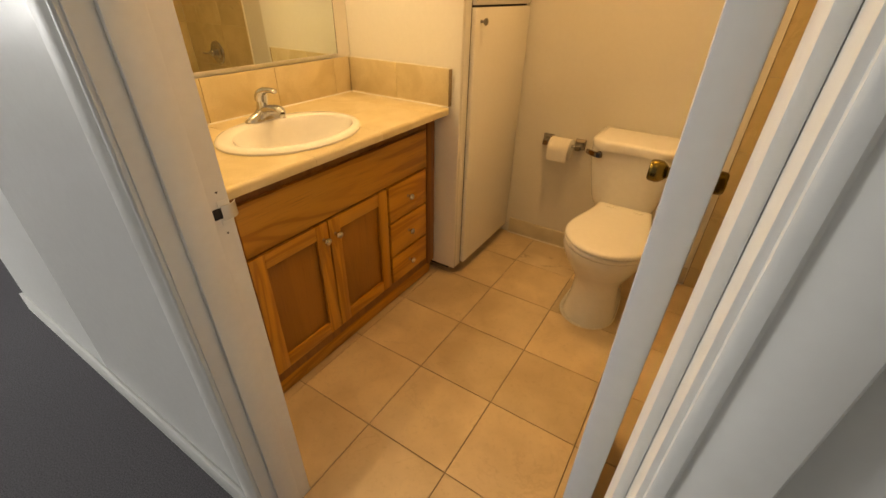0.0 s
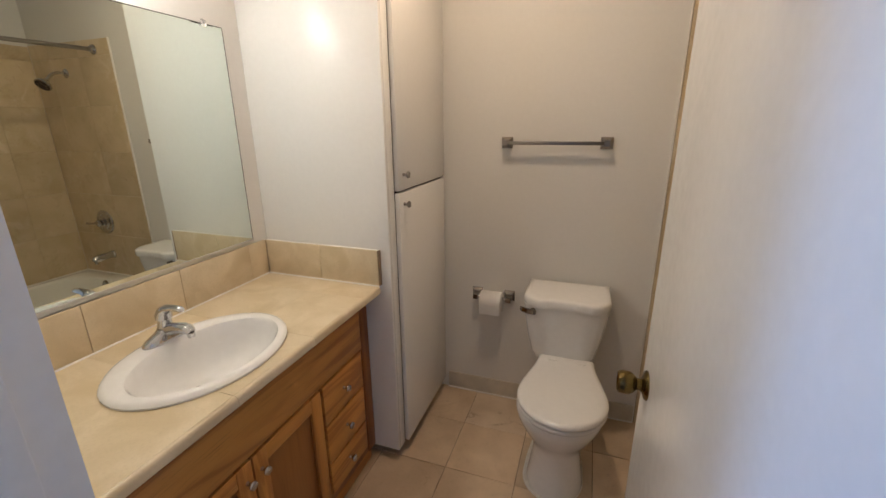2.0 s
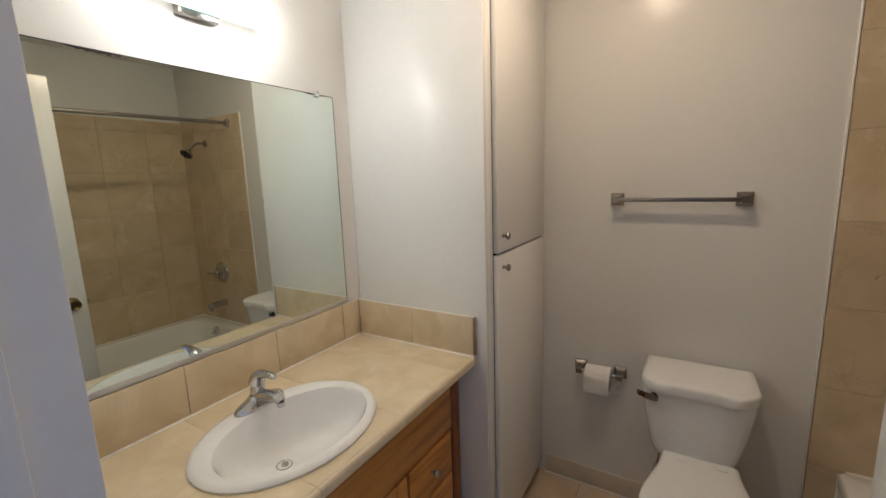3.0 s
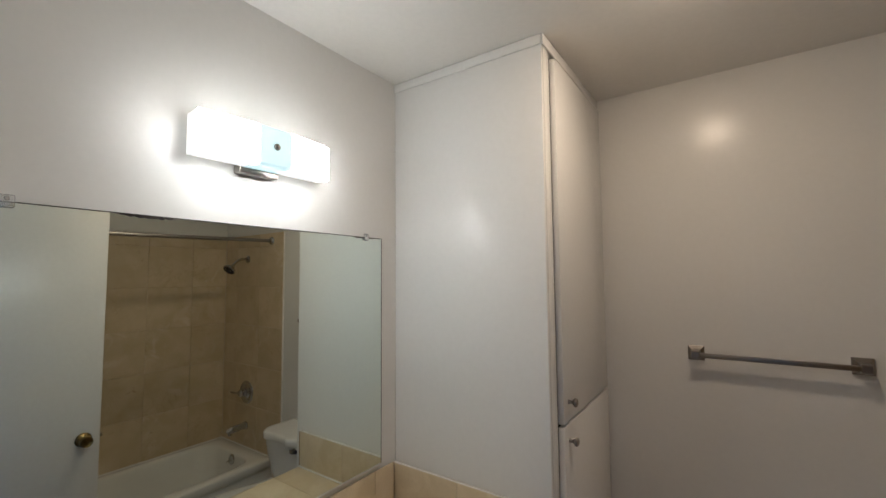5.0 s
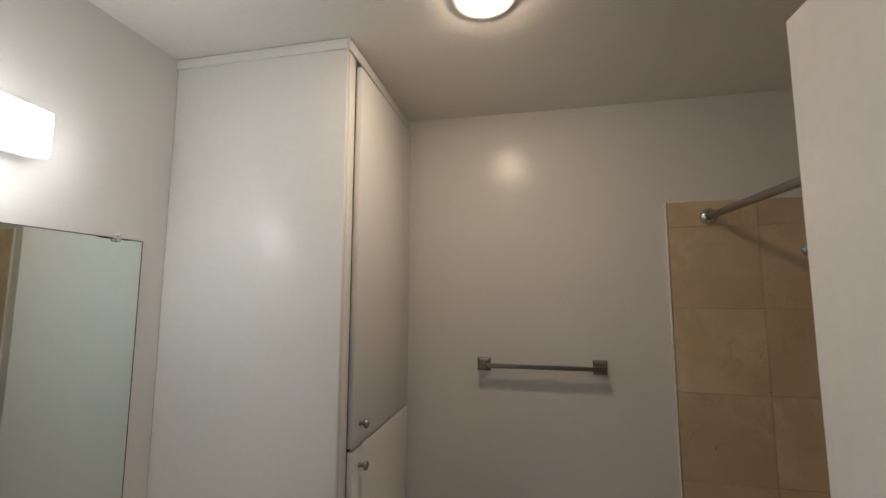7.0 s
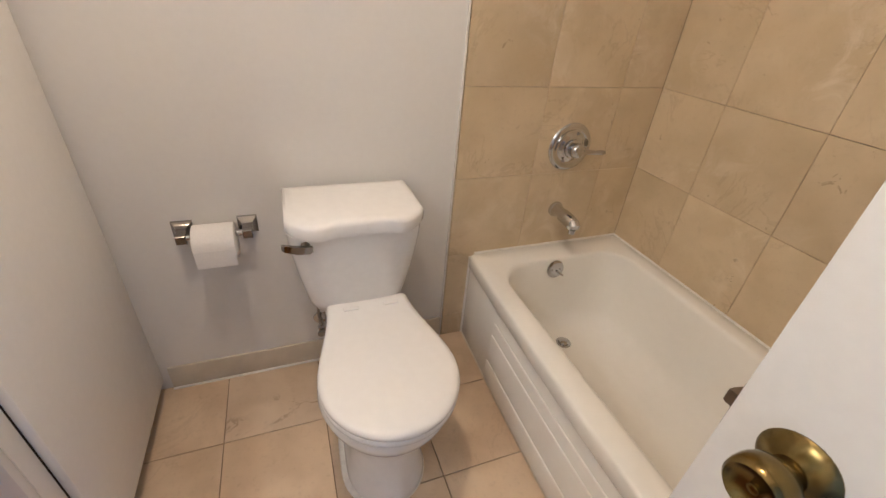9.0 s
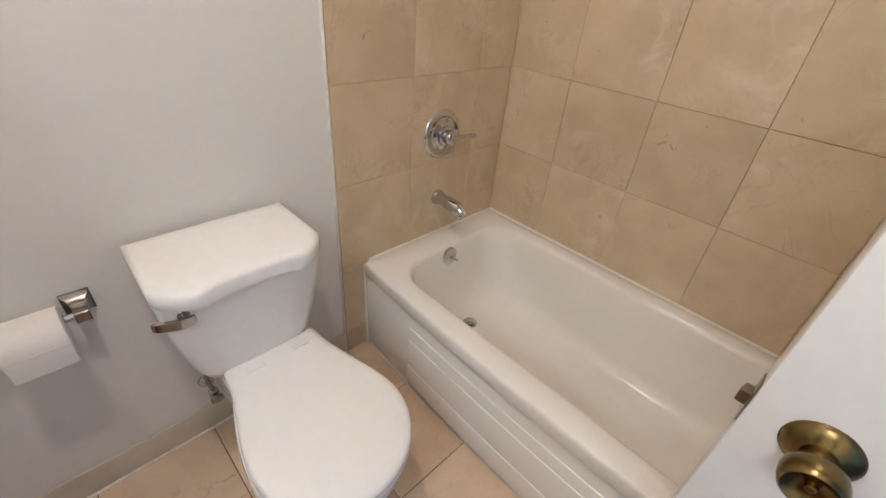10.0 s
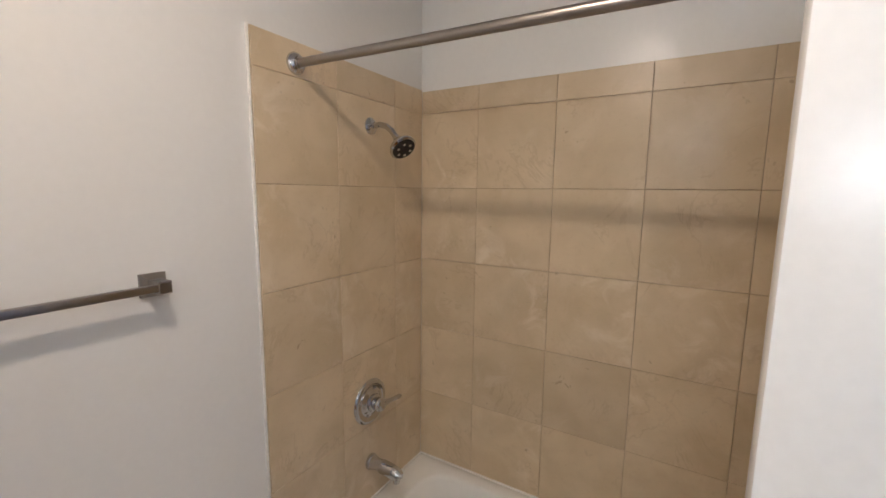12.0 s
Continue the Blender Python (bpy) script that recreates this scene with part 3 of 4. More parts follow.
def build_faucet():
    z0 = TOPZ + 0.0167
    f = thing("faucet", pose(0.160, 1.163, z0), "polished chrome single-lever bathroom faucet on the basin", "faucet")
    rings = [[Vector(p) for p in oval(0, 0, ax, ay, z, 40, 2.4)] for ax, ay, z in ((0.027, 0.078, 0), (0.027, 0.078, 0.006), (0.024, 0.073, 0.013), (0.021, 0.060, 0.020), (0.020, 0.036, 0.028), (0.019, 0.026, 0.036))]
    part("base", loft(rings), M_CHROME, f)
    part("body", tube([(-0.004, 0, 0.018), (-0.004, 0, 0.034), (-0.002, 0, 0.052), (0.001, 0, 0.066), (0.004, 0, 0.071)], [0.0235, 0.0215, 0.0190, 0.0175, 0.012], 28), M_CHROME, f)
    spout = part("spout", tube([(0.004, 0, 0.026), (0.026, 0, 0.034), (0.050, 0, 0.041), (0.074, 0, 0.044), (0.090, 0, 0.041), (0.099, 0, 0.033)], [0.0195, 0.0180, 0.0165, 0.0155, 0.0145, 0.0115], 20, None, 1.15), M_CHROME, f)
    part("aerator", lathe([(0.010, 0), (0.0105, 0.004), (0.0105, 0.014)], pose(0.096, 0, 0.019), 20), M_CHROME, spout)
    part("lever", tube([(-0.002, 0, 0.066), (0.000, 0, 0.078), (0.006, 0, 0.090), (0.020, 0, 0.099), (0.042, 0, 0.103), (0.064, 0, 0.104), (0.078, 0, 0.102), (0.083, 0, 0.101)], [0.0180, 0.0185, 0.0165, 0.0120, 0.0090, 0.0080, 0.0072, 0.004], 20, None, 1.35), M_CHROME, f)
    part("lift_rod", lathe([(0.002, 0), (0.002, 0.03), (0.004, 0.032), (0.004, 0.038), (0.002, 0.04)], pose(-0.022, 0, 0.012), 12), M_CHROME, f)
    return f


build_faucet()


def build_mirror():
    y0, y1, z0, z1 = 0.625, 1.695, 1.036, 1.829
    m = thing("mirror", pose(0, 0, 0), "large frameless wall mirror with worn silvering at its top edge", "mirror")
    part("glass", box(0.0015, 0.0065, y0, y1, z0, z1, 0.0006, 1), M_MIRROR, m)
    part("bottom_channel", box(0.0008, 0.0105, y0, y1, z0 - 0.011, z0 + 0.002, 0.001), M_ALU, m, "thin aluminium channel")
    part("edge_line", box(0.001, 0.0072, y1, y1 + 0.0016, z0, z1), M_DARK, m)
    part("edge_line", box(0.001, 0.0072, y0, y1, z1, z1 + 0.0016), M_DARK, m)
    for a, b, d in ((0.90, 1.02, 0.007), (1.56, 1.612, 0.0045), (1.62, 1.66, 0.003)):
        n = 14
        lo = [Vector((0.0068, a + (b - a) * i / n, z1 - d * math.sin(math.pi * i / n) ** 0.6 * (0.75 + 0.25 * math.sin(9 * i)) - 0.0004)) for i in range(n + 1)]
        hi = [Vector((0.0068, p.y, z1 + 0.0004)) for p in reversed(lo)]
        ring = lo + hi
        part("worn_silvering", loft([ring, [p + Vector((0.0006, 0, 0)) for p in ring]]), M_DARK, m)
    for y in (0.742, 1.615):
        c = part("clip", box(0.0075, 0.0125, y - 0.011, y + 0.011, z1 - 0.010, z1 + 0.013, 0.003), M_CLEAR, m, "clear plastic mirror clip")
        part("screw", lathe([(0.004, 0), (0.0035, 0.002)], pose(0.0125, y, z1 + 0.006, 0, 90, 0), 12), M_CHROME, c)
    return m


build_mirror()


def build_vanity_light():
    yc, z0, z1 = 1.203, 1.974, 2.076
    g = thing("vanity_light", pose(0, 0, 0), "lit two-bulb wall light with a frosted glass shade above a mirror", "wall light")
    part("back_plate", box(0.0005, 0.030, yc - 0.055, yc + 0.055, z0 - 0.012, z1 - 0.02, 0.003), M_NICKEL, g, "brushed nickel mounting plate")

    def bowed(ya, yb):
        rings = []
        n = 10
        for i in range(n + 1):
            y = ya + (yb - ya) * i / n
            q = 1 - ((y - yc) / 0.185) ** 2
            xf = 0.088 + 0.018 * q
            rings.append([Vector((0.031, y, z0 + 0.004)), Vector((0.076, y, z0 + 0.001)), Vector((xf - 0.006, y, z0)), Vector((xf, y, z0 + 0.006)), Vector((xf, y, z1 - 0.006)), Vector((xf - 0.006, y, z1)), Vector((0.076, y, z1 - 0.001)), Vector((0.031, y, z1 - 0.004))])
        bm = loft(rings, False, False)
        # end walls in two strips, so that the rear half can stay dimmer
        for y, ring in ((ya, rings[0]), (yb, rings[-1])):
            for idx in ((0, 1, 6, 7), (1, 2, 3, 4, 5, 6)):
                bm.faces.new([bm.verts.new(ring[k]) for k in idx])
        return bm

    for ya, yb in ((yc - 0.182, yc - 0.046), (yc + 0.046, yc + 0.182)):
        s = part("shade", bowed(ya, yb), M_SHADE_SIDE, g, "glowing frosted glass end of the shade")
        s.data.materials.append(M_SHADE)
        s.data.materials.append(M_SHADE_END)
        s.data.materials.append(M_SHADE_TOP)
        s.data.materials.append(M_SHADE_LOW)
        for p in s.data.polygons:
            p.material_index = 0 if p.center.x < 0.076 else 3 if p.normal.z > 0.6 else 4 if p.normal.z < -0.6 else 2 if abs(p.normal.x) < 0.6 else 1
    part("shade_band", bowed(yc - 0.0455, yc + 0.0455), M_BAND, g, "pale green glass middle of the shade")
    part("finial", lathe([(0.009, 0), (0.009, 0.004), (0.006, 0.008), (0.003, 0.009)], pose(0.106, yc, 2.026, 0, 90, 0), 20), M_NICKEL, g)
    return g


build_vanity_light()

# ---- tall cabinet ----


def build_tall_cabinet():
    y0, y1, xf = 1.778, Y_NORTH - 0.002, 0.598
    c = thing("tall_cabinet", pose(0, 0, 0), "tall white painted linen cabinet with two doors, raised off the floor", "cabinet")
    part("side_panel", box(0.001, xf, y0, y0 + 0.019, 0.056, Z_TOP - 0.001, 0.0025), M_CAB, c)
    part("back_body", box(0.001, xf - 0.02, y0 + 0.0195, y1, 0.06, Z_TOP - 0.001), M_CAB, c)
    part("stile", box(xf - 0.0195, xf + 0.001, y0 + 0.0195, y0 + 0.062, 0.056, Z_TOP - 0.001, 0.0025), M_CAB, c)
    part("stile", box(xf - 0.0195, xf + 0.001, y1 - 0.020, y1, 0.056, Z_TOP - 0.001, 0.002), M_CAB, c)
    # shade under the cabinet is painted on as a near-black toe kick
    part("toe_kick", box(0.001, xf - 0.07, y0 + 0.06, y1, 0.0, 0.0595), M_DARK, c, "toe kick coloured near-black for the shade under the cabinet")
    part("crown", box(xf + 0.0015, xf + 0.009, y0 - 0.006, y1, Z_TOP - 0.036, Z_TOP - 0.002, 0.003), M_CAB, c, "narrow white trim under the ceiling")
    part("crown", box(0.001, xf + 0.001, y0 - 0.006, y0 - 0.0005, Z_TOP - 0.034, Z_TOP - 0.002, 0.002), M_CAB, c, "narrow white trim under the ceiling")
    for za, zb, kz in ((1.239, 2.385, 1.30), (0.064, 1.231, 1.183)):
        d = part("door", box(xf - 0.001, xf + 0.019, y0 + 0.066, y1 - 0.022, za, zb, 0.003), M_CAB, c, "flat white cabinet door")
        small_knob(d, xf + 0.019, 1.887, kz, M_NICKEL, "small brushed nickel knob")
    # added dark block: gives the door gaps their shade by colour
    part("gap_shadow", box(xf - 0.0185, xf - 0.0015, y0 + 0.0625, y1 - 0.0205, 0.06, 2.39), M_DARK, c, "near-black filler painted as the shade in the gap round the doors")
    return c


build_tall_cabinet()

# ---- toilet ----
TX = 1.270


def egg(hw, yf, yb, z, taper=0.6, n=48):
    """A bowl outline: round in front, narrowing to the back."""
    ym = yf + hw * 1.08
    out = []
    for i in range(n):
        a = 2 * math.pi * i / n
        c, s = math.cos(a), math.sin(a)
        if s < 0:
            out.append(Vector((hw * c, ym + (ym - yf) * s, z)))
        else:
            t = s
            k = 1 - (1 - taper) * t ** 1.5
            out.append(Vector((hw * math.copysign(abs(c) ** 0.55, c) * k, ym + (yb - ym) * s, z)))
    return out


def build_toilet():
    t = thing("toilet", pose(TX, 0, 0), "white porcelain two-piece toilet with its lid closed", "toilet")
    rings = [egg(0.121, 1.776, 2.26, 0.0, 0.95), egg(0.123, 1.774, 2.26, 0.010, 0.95), egg(0.118, 1.780, 2.26, 0.028, 0.95), egg(0.108, 1.800, 2.255, 0.09, 0.95), egg(0.102, 1.812, 2.25, 0.150, 0.95), egg(0.103, 1.812, 2.25, 0.185, 0.95), egg(0.114, 1.798, 2.25, 0.220, 0.92), egg(0.135, 1.770, 2.25, 0.260, 0.86), egg(0.158, 1.740, 2.25, 0.305, 0.78), egg(0.175, 1.716, 2.25, 0.348, 0.70), egg(0.183, 1.703, 2.25, 0.382, 0.66), egg(0.180, 1.706, 2.25, 0.396, 0.66)]
    rings = [[Vector((p.x * 0.955 + 0.007, p.y - 0.006 * min(1, p.z / 0.3), p.z)) for p in r] for r in rings]
    part("bowl", loft(rings), M_PORCELAIN, t, "", 50)
    part("deck", loft([rrect(-0.112, 0.122, 2.09, 2.345, 0.03, z) for z in (0.30, 0.392, 0.398)]), M_PORCELAIN, t)
    part("caulk", loft([egg(0.127, 1.769, 2.265, 0.0, 0.95), egg(0.123, 1.773, 2.262, 0.007, 0.95)]), M_CAULK, t)
    def lid_outline(d, z, yb=2.186):
        """Round in front, straight sides drawn in to a wide straight back; d insets the edge."""
        hw, yf, ym, hb = 0.178 - d, 1.694 + d, 1.885, 0.124 - d
        half = [(hw * math.sin(a), ym - (ym - yf) * math.cos(a)) for a in (radians(90 * k / 14) for k in range(15))]
        for k in range(1, 9):
            u = k / 8
            half.append((hw + (hb - hw) * (u * u * (3 - 2 * u)) ** 0.9, ym + (yb - 0.012 - d - ym) * u))
        half += [(hb - 0.003, yb - 0.005 - d), (hb - 0.010, yb - d)]
        return [Vector((0.013 + x, y, z)) for x, y in half[1:]] + [Vector((0.013 - x, y, z)) for x, y in reversed(half)]

    part("seat", loft([lid_outline(0.006, 0.397, 2.16), lid_outline(0.001, 0.403, 2.16), lid_outline(0.001, 0.412, 2.16), lid_outline(0.006, 0.4165, 2.16)]), M_SEAT, t, "", 55)
    lid = part("lid", loft([lid_outline(0.006, 0.4190), lid_outline(0.001, 0.4235), lid_outline(0.0, 0.429), lid_outline(0.002, 0.435), lid_outline(0.008, 0.4405), lid_outline(0.020, 0.4430), lid_outline(0.060, 0.4440)]), M_SEAT, t, "", 55)
    for x in (-0.043, 0.077):
        part("hinge_cap", box(x - 0.022, x + 0.022, 2.128, 2.144, 0.4425, 0.4475, 0.0022), M_SEAT, lid)
    part("seat_mount", box(-0.088, 0.118, 2.160, 2.184, 0.398, 0.4185, 0.004, 3), M_SEAT, t)

    def tank_ring(hw, yf, yb, ch, z):
        pts = [(-hw, yb), (-hw, yf + ch), (-hw + ch * 0.35, yf + ch * 0.35), (-hw + ch, yf + 0.002), (-hw * 0.4, yf - 0.003), (0, yf - 0.004), (hw * 0.4, yf - 0.003), (hw - ch, yf + 0.002), (hw - ch * 0.35, yf + ch * 0.35), (hw, yf + ch), (hw, yb)]
        return [Vector((x - 0.010, y, z)) for x, y in pts]

    tank = part("tank", loft([tank_ring(0.105, 2.195, 2.35, 0.03, 0.400), tank_ring(0.130, 2.180, 2.357, 0.035, 0.412), tank_ring(0.145, 2.170, 2.362, 0.035, 0.45), tank_ring(0.164, 2.152, 2.368, 0.036, 0.55), tank_ring(0.179, 2.138, 2.371, 0.038, 0.65), tank_ring(0.183, 2.135, 2.371, 0.038, 0.6995)]), M_PORCELAIN, t, "", 42)

    def lid_ring(d, z):
        hw, yf, yb = 0.187 - d, 2.105 + d, 2.378 - d
        half = [(-hw, yb), (-hw, yf + 0.066), (-hw + 0.016, yf + 0.040), (-hw + 0.046, yf + 0.012), (-hw + 0.068, yf + 0.001), (-hw + 0.086, yf + 0.001), (-hw + 0.104, yf + 0.008), (-hw + 0.124, yf + 0.012)]
        return [Vector((x - 0.007, y, z)) for x, y in half + [(-x, y) for x, y in reversed(half)]]

    part("tank_lid", loft([lid_ring(0.010, 0.7000), lid_ring(0.002, 0.7015), lid_ring(0.0, 0.707), lid_ring(0.0, 0.732), lid_ring(0.003, 0.738), lid_ring(0.010, 0.742), lid_ring(0.030, 0.7435)]), M_PORCELAIN, tank, "", 42)
    lev = part("flush_lever", lathe([(0.012, 0), (0.013, 0.006), (0.009, 0.012), (0.007, 0.02)], pose(-0.148, 2.146, 0.679, 100, 0, 0), 20), M_POLISHED, tank, "chrome flush lever")
    blade = [[Vector((x, y + 0.5 * d, z)) for d, z in ((-th, zc - h), (th, zc - h * 1.05), (th, zc + h), (-th, zc + h * 0.9))] for x, y, zc, h, th in ((-0.132, 2.121, 0.676, 0.008, 0.006), (-0.140, 2.118, 0.676, 0.011, 0.008), (-0.169, 2.117, 0.679, 0.0115, 0.008), (-0.200, 2.126, 0.683, 0.010, 0.007), (-0.207, 2.130, 0.684, 0.008, 0.005))]
    part("lever_arm", loft(blade), M_POLISHED, lev, "flat chrome lever blade")
    return t


build_toilet()


def build_valve():
    v = thing("supply_valve", pose(1.148, Y_NORTH - 0.008, 0.205), "small chrome water stop valve on the wall beside the toilet", "valve")
    part("escutcheon", lathe([(0.026, 0), (0.024, 0.004), (0.011, 0.008)], pose(0, 0.007, 0, 90, 0, 0), 24), M_CHROME, v)
    part("stub", rod((0, 0.004, 0), (0, -0.06, 0), 0.008, 14), M_CHROME, v)
    part("valve_body", lathe([(0.013, 0), (0.014, 0.01), (0.014, 0.03), (0.010, 0.036)], pose(0, -0.055, -0.016), 16), M_CHROME, v)
    part("handle", loft([[Vector((p.x, -0.074 - d, p.y)) for p in oval(0, 0, 0.018, 0.011, 0, 20)] for d in (0, 0.012)]), M_NICKEL, v)
    part("hose", tube([(0, -0.055, 0.02), (-0.008, -0.06, 0.07), (-0.004, -0.06, 0.12), (0.022, -0.07, 0.17), (0.05, -0.09, 0.192)], [0.005] * 5, 10), M_NICKEL, v, "braided supply hose")
    return v


build_valve()


def square_post(parent, x, z, size, depth, material):
    """A stepped square wall post of a bath fitting."""
    h = size / 2
    rings = [[Vector((x + a * u, Y_NORTH - d, z + b * u)) for a, b in ((-1, -1), (1, -1), (1, 1), (-1, 1))] for u, d in ((h, 0.0005), (h, 0.008), (h * 0.86, 0.011), (h * 0.56, 0.018), (h * 0.50, depth - 0.026), (h * 0.52, depth - 0.020), (h * 0.52, depth - 0.003), (h * 0.44, depth))]
    return part("post", loft(rings), material, parent, "", 20)


def build_towel_bar():
    b = thing("towel_bar", pose(0, 0, 0), "brushed nickel towel bar with square posts on the wall", "towel bar")
    for x in (0.930, 1.371):
        square_post(b, x, 1.402, 0.052, 0.062, M_NICKEL)
    part("bar", box(0.916, 1.385, Y_NORTH - 0.0595, Y_NORTH - 0.0435, 1.394, 1.410, 0.002), M_NICKEL, b)
    return b


def flared_post(parent, x, z, size, depth, material):
    """A square flange drawn in to a slim neck."""
    h = size / 2
    rings = [[Vector((x + a * u, Y_NORTH - d, z + b * u - d * 0.12)) for a, b in ((-1, -1), (1, -1), (1, 1), (-1, 1))] for u, d in ((h, 0.0005), (h, 0.006), (h * 0.9, 0.009), (h * 0.62, 0.018), (h * 0.44, 0.030), (h * 0.42, depth - 0.020), (h * 0.5, depth - 0.016), (h * 0.5, depth - 0.003), (h * 0.42, depth))]
    return part("post", loft(rings), material, parent, "", 20)


def build_paper_holder():
    h = thing("toilet_paper_holder", pose(0, 0, 0), "chrome toilet paper holder with square posts on the wall", "paper holder")
    for x in (0.797, 0.969):
        flared_post(h, x, 0.622, 0.054, 0.060, M_POLISHED)
    part("roller", rod((0.80, Y_NORTH - 0.049, 0.618), (0.966, Y_NORTH - 0.049, 0.618), 0.009, 16), M_CHROME, h)
    return h


build_towel_bar()
build_paper_holder()
roll = thing("toilet_paper_roll", pose(0.883, Y_NORTH - 0.058, 0.602), "half-used roll of white toilet paper on its holder", "toilet paper")
part("paper", loft([[Vector((x, r * math.cos(2 * math.pi * i / 40), r * math.sin(2 * math.pi * i / 40))) for i in range(40)] for x, r in ((-0.054, 0.017), (-0.054, 0.050), (-0.0525, 0.0525), (0.0525, 0.0525), (0.054, 0.050), (0.054, 0.017))], True, True), M_PAPER, roll)
part("loose_sheet", loft([[Vector((x, -0.0530 + 0.004 * (k / 6) ** 2 - d, -0.0095 * k)) for x in (-0.052, 0.052)] + [Vector((x, -0.0520 + 0.004 * (k / 6) ** 2, -0.0095 * k)) for x in (0.052, -0.052)] for k, d in ((0, 0.0004), (2, 0.0006), (4, 0.0008), (6, 0.001))]), M_PAPER, roll)

# ---- tub ----


def build_tub():
    y0, y1, x0, x1, zt = 0.880, 2.390, 1.722, 2.4215, 0.405
    t = thing("bathtub", pose(0, 0, 0), "white enamelled alcove bathtub with a panelled apron", "bathtub")
    rings = [rrect(x0 + 0.004, x1, y0, y1, 0.008, 0.345), rrect(x0, x1, y0, y1, 0.010, 0.352), rrect(x0, x1, y0, y1, 0.012, 0.392), rrect(x0 + 0.0025, x1 - 0.002, y0 + 0.002, y1 - 0.002, 0.013, 0.4005), rrect(x0 + 0.008, x1 - 0.006, y0 + 0.006, y1 - 0.006, 0.016, zt)]
    ix0, ix1, iy0, iy1 = 1.784, 2.358, 0.985, 2.284
    rings += [rrect(ix0 - 0.004, ix1 + 0.004, iy0 - 0.004, iy1 + 0.004, 0.122, zt + 0.001), rrect(ix0 + 0.003, ix1 - 0.003, iy0 + 0.003, iy1 - 0.003, 0.120, zt - 0.003), rrect(ix0 + 0.010, ix1 - 0.010, iy0 + 0.012, iy1 - 0.008, 0.118, zt - 0.016), rrect(ix0 + 0.017, ix1 - 0.020, iy0 + 0.035, iy1 - 0.016, 0.115, zt - 0.09), rrect(ix0 + 0.027, ix1 - 0.034, iy0 + 0.085, iy1 - 0.026, 0.115, zt - 0.18), rrect(ix0 + 0.038, ix1 - 0.048, iy0 + 0.145, iy1 - 0.040, 0.112, zt - 0.255), rrect(ix0 + 0.054, ix1 - 0.066, iy0 + 0.190, iy1 - 0.058, 0.105, zt - 0.295), rrect(ix0 + 0.088, ix1 - 0.100, iy0 + 0.24, iy1 - 0.092, 0.085, zt - 0.318), rrect(ix0 + 0.15, ix1 - 0.16, iy0 + 0.33, iy1 - 0.16, 0.06, zt - 0.325)]

    def bow(bm):
        """Subdivide along the tub and swell the front outwards in the middle."""
        long = [e for e in bm.edges if abs(e.verts[0].co.y - e.verts[1].co.y) > 0.5]
        bmesh.ops.subdivide_edges(bm, edges=long, cuts=14, use_grid_fill=True)
        for v in bm.verts:
            w = min(1.0, max(0.0, (1.790 - v.co.x) / 0.035))
            v.co.x -= 0.021 * w * math.sin(math.pi * min(1, max(0, (v.co.y - y0) / (y1 - y0))))
        return bm

    part("basin", bow(loft(rings, False, True)), M_TUB, t, "", 50)
    ap = part("apron", bow(box(x0 + 0.008, x0 + 0.030, y0, y1 - 0.002, 0.0, 0.346, 0.004)), M_TUB, t)
    part("apron_panel", bow(box(x0 + 0.003, x0 + 0.009, y0 + 0.10, 2.115, 0.022, 0.288, 0.003, 2)), M_TUB, ap)
    part("apron_panel", bow(box(x0 - 0.002, x0 + 0.0035, y0 + 0.10, 2.112, 0.026, 0.238, 0.003, 2)), M_TUB, ap)
    part("apron_panel", bow(box(x0 - 0.007, x0 - 0.0015, y0 + 0.10, 2.110, 0.030, 0.120, 0.003, 2)), M_TUB, ap)
    part("caulk", tube([(x0 + 0.02, y1 + 0.0005, zt + 0.001), (x1 - 0.002, y1, zt + 0.001)], [0.005, 0.005], 8), M_CAULK, t)
    part("caulk", tube([(x1 + 0.0005, y1, zt + 0.001), (x1, y0, zt + 0.0011)], [0.005, 0.005], 8), M_CAULK, t)
    part("caulk", tube([(x0 + 0.006, y1 + 0.0005, 0.0), (x0 + 0.004, y1, zt - 0.012)], [0.005, 0.005], 8), M_CAULK, t)
    part("caulk", bow(tube([(x0 + 0.007, y1, 0.001), (x0 + 0.007, y0, 0.0011)], [0.004, 0.004], 8)), M_BASE, t, "yellowed floor caulk")
    d = part("drain", lathe([(0.030, 0), (0.030, 0.003), (0.024, 0.005), (0.018, 0.003)], pose(2.070, 2.135, 0.081), 28), M_CHROME, t, "chrome tub drain")
    part("drain_stopper", lathe([(0.020, 0.004), (0.020, 0.010), (0.012, 0.014)], pose(2.070, 2.135, 0.081), 24), M_CHROME, d)
    o = part("overflow_plate", lathe([(0.037, 0), (0.037, 0.004), (0.031, 0.008), (0.022, 0.0075), (0.010, 0.010)], pose(2.048, 2.272, 0.360, 80, 0, 0), 32), M_CHROME, t, "round chrome overflow plate with a trip lever")
    part("trip_lever", tube([(2.050, 2.262, 0.356), (2.058, 2.250, 0.350), (2.070, 2.242, 0.344)], [0.005, 0.005, 0.004], 10), M_CHROME, o)
    for dx in (-0.018, 0.018):
        part("overflow_screw", lathe([(0.004, 0.007), (0.003, 0.0105)], pose(2.048 + dx, 2.2725, 0.360, 80, 0, 0), 10), M_NICKEL, o)
    return t


build_tub()
YT = Y_NORTH - 0.011  # face of the wall tiles


